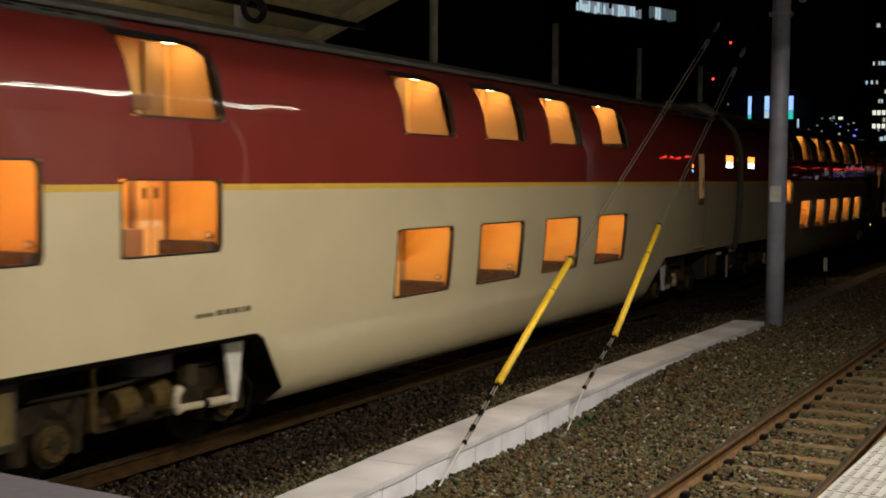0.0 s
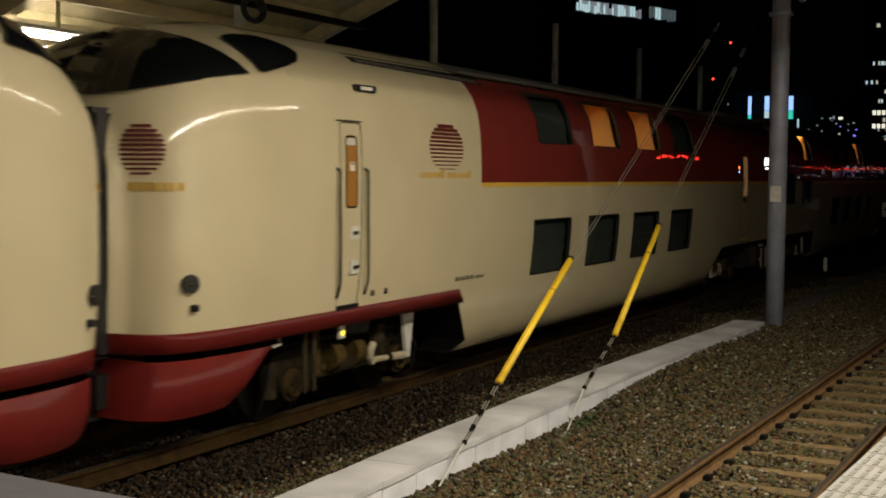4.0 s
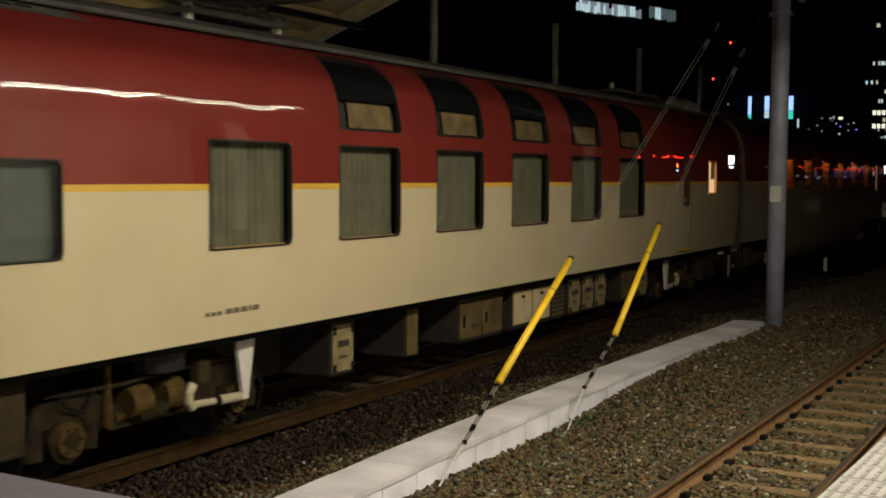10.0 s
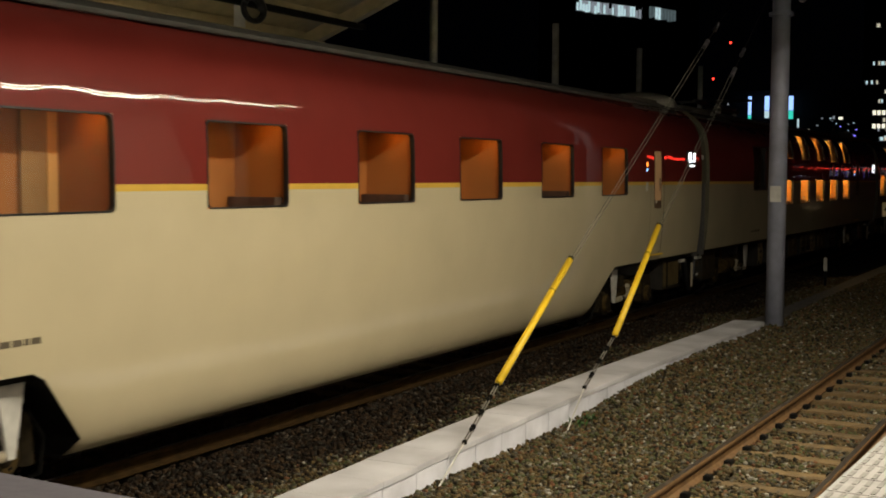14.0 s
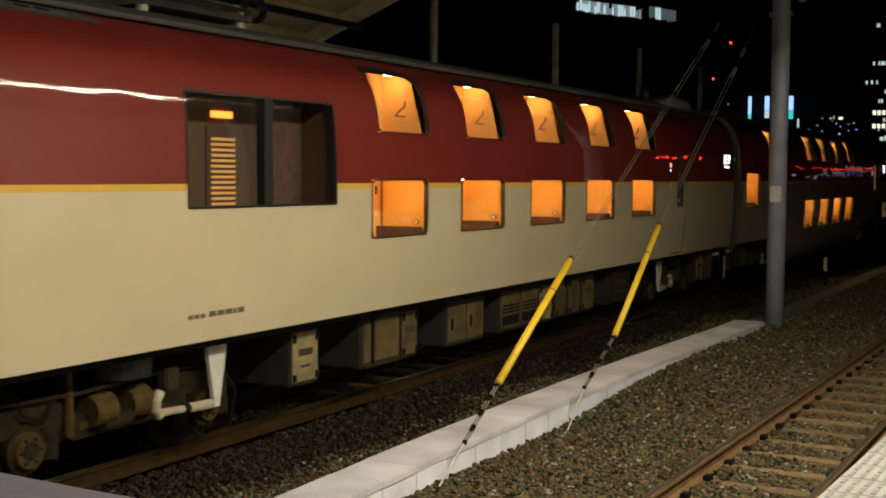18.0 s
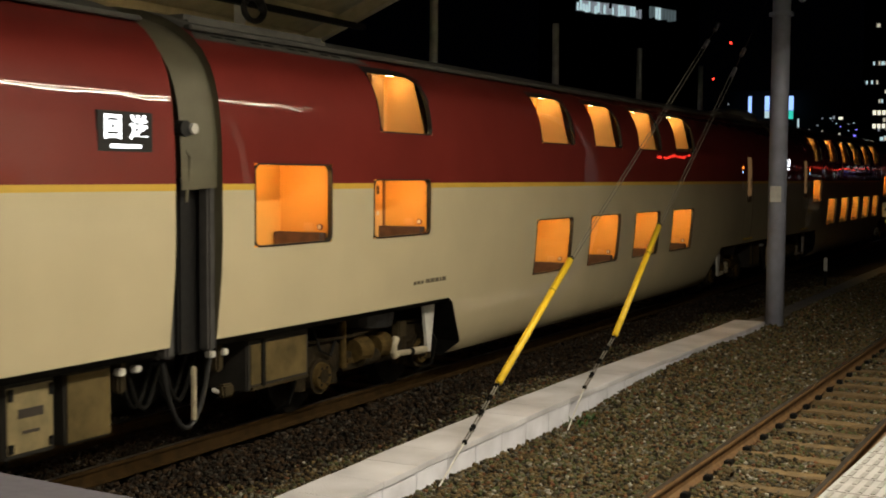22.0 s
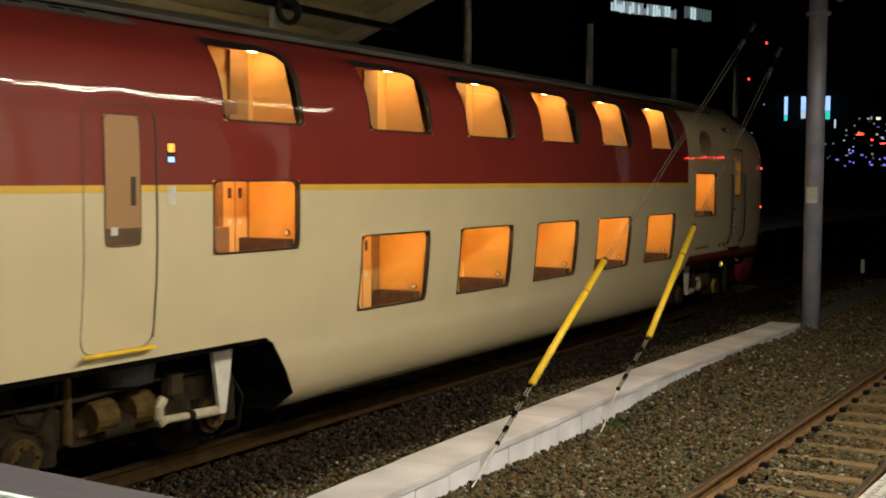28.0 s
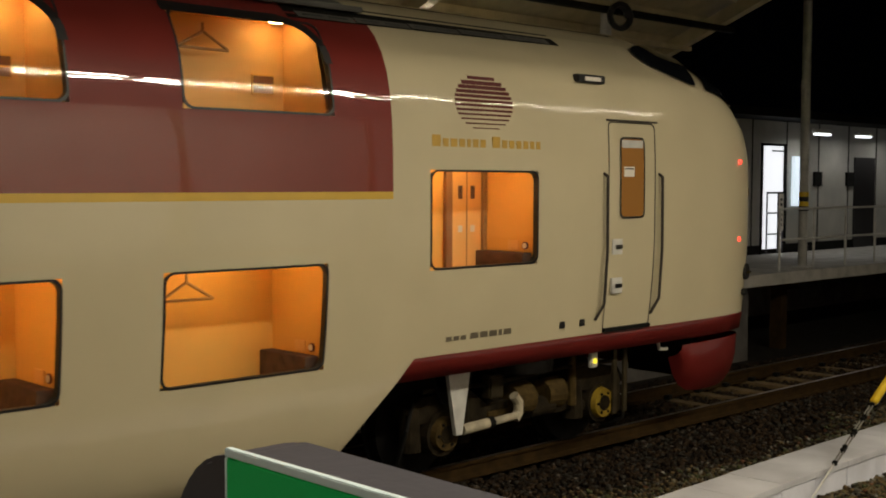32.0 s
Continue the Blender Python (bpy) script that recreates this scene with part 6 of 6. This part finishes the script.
for floor_no in range(13):
    z = 9.0 + 1.55 * floor_no
    x = -w2 / 2 + rw.uniform(0.1, 0.6)
    for k in range(7):
        w = rw.choice((0.3, 0.4, 0.55))
        if rw.random() < (0.62 if floor_no in (1, 2, 6, 8, 11) else 0.22):
            part("lit_window", box(x, x + w, -0.1, 0.0, z, z + 0.62), rw.choice((CITYWARM, CITYWARM, CITYWHITE, CITYDIM)), t2)
        x += w + rw.choice((0.12, 0.12, 0.5))
SIGNBLUE = glow("pale_blue_sign_light", (0.3, 0.5, 1.0), 1.3)
t3, _ = tower("low_building", 15.5, 8.5, 160, 14, "dark low buildings along the tracks")
TEAL = glow("teal_sign_light", (0.05, 0.8, 0.6), 0.7)
for k, (h, e0, e1, w, m) in enumerate(((14.12, 2.9, 3.75, 0.38, SIGNBLUE), (13.35, 3.1, 3.75, 0.55, SIGNBLUE), (13.35, 2.75, 3.08, 0.55, CITYWHITE), (12.3, 3.1, 3.75, 0.65, SIGNBLUE), (12.3, 2.7, 3.08, 0.65, TEAL), (11.95, 2.3, 2.7, 0.2, CITYWHITE), (14.12, 2.65, 2.88, 0.38, TEAL))):
    p, q = at(h, e0, 158), at(h, e1, 158)
    part("lit_sign", box(p.x - w / 2, p.x + w / 2, p.y - 0.1, p.y + 0.1, p.z, q.z), m, t3, "lit vertical shop sign").matrix_parent_inverse = t3.matrix_basis.inverted()
rng = random.Random(5)
lights = []
for k in range(38):
    h = rng.uniform(8.0, 12.4)
    lights.append((h, rng.uniform(0.5, 1.3), rng.choice((CITYDIM, CITYFAINT, CITYVIOLET, CITYVIOLET, CITYFAINT)), rng.uniform(0.08, 0.3), rng.uniform(0.08, 0.18)))
for k in range(26):
    lights.append((rng.uniform(8.0, 13.0), rng.uniform(1.2, 2.6), rng.choice((CITYDIM, CITYWHITE, CITYVIOLET, CITYWARM)), rng.uniform(0.08, 0.25), rng.uniform(0.06, 0.16)))
for k in range(8):
    h = 8.0 + 3.2 * rng.random()
    lights.append((h, 0.8 + (h - 8.0) * 0.42 + rng.uniform(-0.05, 0.05), LEDRED if k % 4 else CITYDIM, rng.uniform(0.2, 0.8), 0.11))
for h, e, m in ((15.05, 6.22, LEDRED), (15.81, 4.58, LEDRED), (15.1, 3.4, CITYDIM), (11.1, 2.4, CITYDIM), (10.53, 2.71, CITYWHITE), (10.9, 2.72, CITYDIM), (12.0, 1.6, CITYDIM)):
    lights.append((h, e, m, 0.16, 0.14))
WINDOWLIGHT = glow("lit_room_light", (1.0, 0.95, 0.75), 0.9)
for e in (2.95, 2.35):
    for h in (8.66, 8.46, 8.26):
        lights.append((h, e, WINDOWLIGHT, 0.3, 0.42))
lights += [(10.1, 2.72, WINDOWLIGHT, 0.4, 0.25), (10.4, 2.75, CITYDIM, 0.2, 0.3)]
gantry = base("street_lights", 0, 0, 0, "small distant town lights beyond the tracks", "lights", kind="stuff")
for m in (CITYDIM, CITYFAINT, CITYWARM, CITYVIOLET, LEDRED, CITYWHITE, WINDOWLIGHT):
    bm = bmesh.new()
    for h, e, mm, w, ht in lights:
        if mm is m:
            add_box(bm, -w / 2, w / 2, -0.1, 0.1, -ht / 2, ht / 2, 0, Matrix.Translation(at(h, e, 120)) @ pose(0, 0, 0, 0, 0, h))
    part("town_light", bm, m, gantry)["kind"] = "stuff"
# street and yard lights on the near side of the line, far ahead; the glossy side of the train mirrors them
yard = base("yard_lights", 0, 0, 0, "small distant street and yard lights ahead of the platform", "lights", kind="stuff")
YARDLIGHT = {"white": glow("yard_lamp", (0.9, 0.95, 1.0), 0.7), "violet": glow("violet_yard_lamp", (0.25, 0.2, 1.0), 0.4), "red": glow("red_yard_lamp", (1.0, 0.05, 0.03), 4.0)}
for key, m in YARDLIGHT.items():
    bm = bmesh.new()
    for k in range({"white": 18, "violet": 3, "red": 9}[key]):
        a, d = radians(rng.uniform(7.2, 12.6)), 160.0
        e = {"white": rng.uniform(0.2, 1.7), "violet": rng.uniform(0.3, 0.9), "red": rng.uniform(1.0, 1.35)}[key]
        c = Vector((-13.1 + math.sin(a) * d, math.cos(a) * d, EYE + math.tan(radians(e)) * d))
        w, ht = rng.uniform(0.12, 0.6 if key == "white" else 1.4), rng.uniform(0.1, 0.35)
        add_box(bm, c.x - w / 2, c.x + w / 2, c.y - 0.1, c.y + 0.1, c.z - ht / 2, c.z + ht / 2)
    part("yard_light", bm, m, yard)["kind"] = "stuff"
# red signal whose light glints on the train's side
sig = base("railway_signal", 12.0, 80.0, -0.26, "railway signal showing a row of red lamps", "signal")
part("post", tube((0, 0, 0), (0, 0, 7.0), 0.09), POLE, sig)
part("head", box(-1.3, 1.3, -0.1, 0.1, 6.1, 7.0, 0.05), BLACK, sig)
for k in range(3):
    part("red_lamp", tube((-0.8 + 0.8 * k, -0.1, 6.55), (-0.8 + 0.8 * k, -0.16, 6.55), 0.3), LEDRED, sig)
post = base("distance_marker", -5.66, 30.3, -0.26, "short dark marker post with a pale plate", "marker")
part("stake", box(-0.03, 0.03, -0.02, 0.02, 0.0, 0.85, 0.01), DARK, post)
part("plate", box(-0.045, 0.045, -0.03, -0.02, 0.5, 0.83, 0.004), WHITEISH, post)
speed = base("speed_sign", -5.4, 39.0, -0.26, "small white speed board by the track", "sign")
part("post", tube((0, 0, 0), (0, 0, 2.1), 0.03), POLE, speed)
part("board", box(-0.22, 0.22, -0.02, 0.0, 1.6, 2.05, 0.005), WHITEISH, speed)
me = text_mesh("45", 0.34)
me.materials.append(BLACK)
ob = new("numerals", me)
ob.parent = speed
ob.matrix_basis = Matrix.Translation((0, -0.024, 1.83)) @ pose(0, 0, 0, 90, 0, 0)

# ---------- the train ----------
STARTS = dict(A=4.35, B=25.65, C=47.5, D=69.2, E=90.5, F=111.8, G=133.1, H=154.45, I=175.7)
CARS = [
    (car_double("sleeper_car", STARTS["A"], "burgundy and beige double-deck sleeping car, windows lit", True, True, red_disp=True), "A"),
    (car_cab("cab_car", STARTS["B"], "burgundy and beige double-deck cab car, coupled nose to nose", True, True, False, red_disp=True), "B"),
    (car_cab_lead("cab_car", STARTS["C"], "beige-nosed cab car with mostly dark windows"), "C"),
    (car_double("sleeper_car", STARTS["D"], "burgundy and beige double-deck sleeping car, windows mostly dark", {0: True, 1: False, 2: False, 3: True, 4: False}, False), "D"),
    (car_lounge("lounge_car", STARTS["E"], "burgundy and beige car with tall dark windows and equipment beneath"), "E"),
    (car_single("sleeper_car", STARTS["F"], "burgundy and beige sleeping car with one row of dim windows"), "F"),
    (car_open_berth("berth_car", STARTS["G"], "burgundy and beige open-berth car with two rows of lit windows"), "G"),
    (car_double("sleeper_car", STARTS["H"], "burgundy and beige double-deck sleeping car, all windows lit", True, True), "H"),
    (car_cab("cab_car", STARTS["I"], "burgundy and beige double-deck cab car with red tail lamps", True, True, True), "I"),
]
# metres that the train has gone, second by second; it slows from ten to three metres a second
GONE = [0.0, 10.58, 20.94, 30.74, 39.95, 48.63, 56.83, 64.61, 72.08, 79.23, 85.98, 92.44, 98.62, 104.46, 110.05, 115.31, 120.02, 124.52, 129.0, 133.41, 137.76,
        142.05, 146.4, 150.68, 154.95, 159.12, 163.32, 167.64, 171.99, 175.97, 179.5, 182.81, 185.8]


def motions():
    for car, key in CARS:
        walk(car, [(t, pose(TRACK_X, STARTS[key] - s, 0)) for t, s in enumerate(GONE)])


motions()
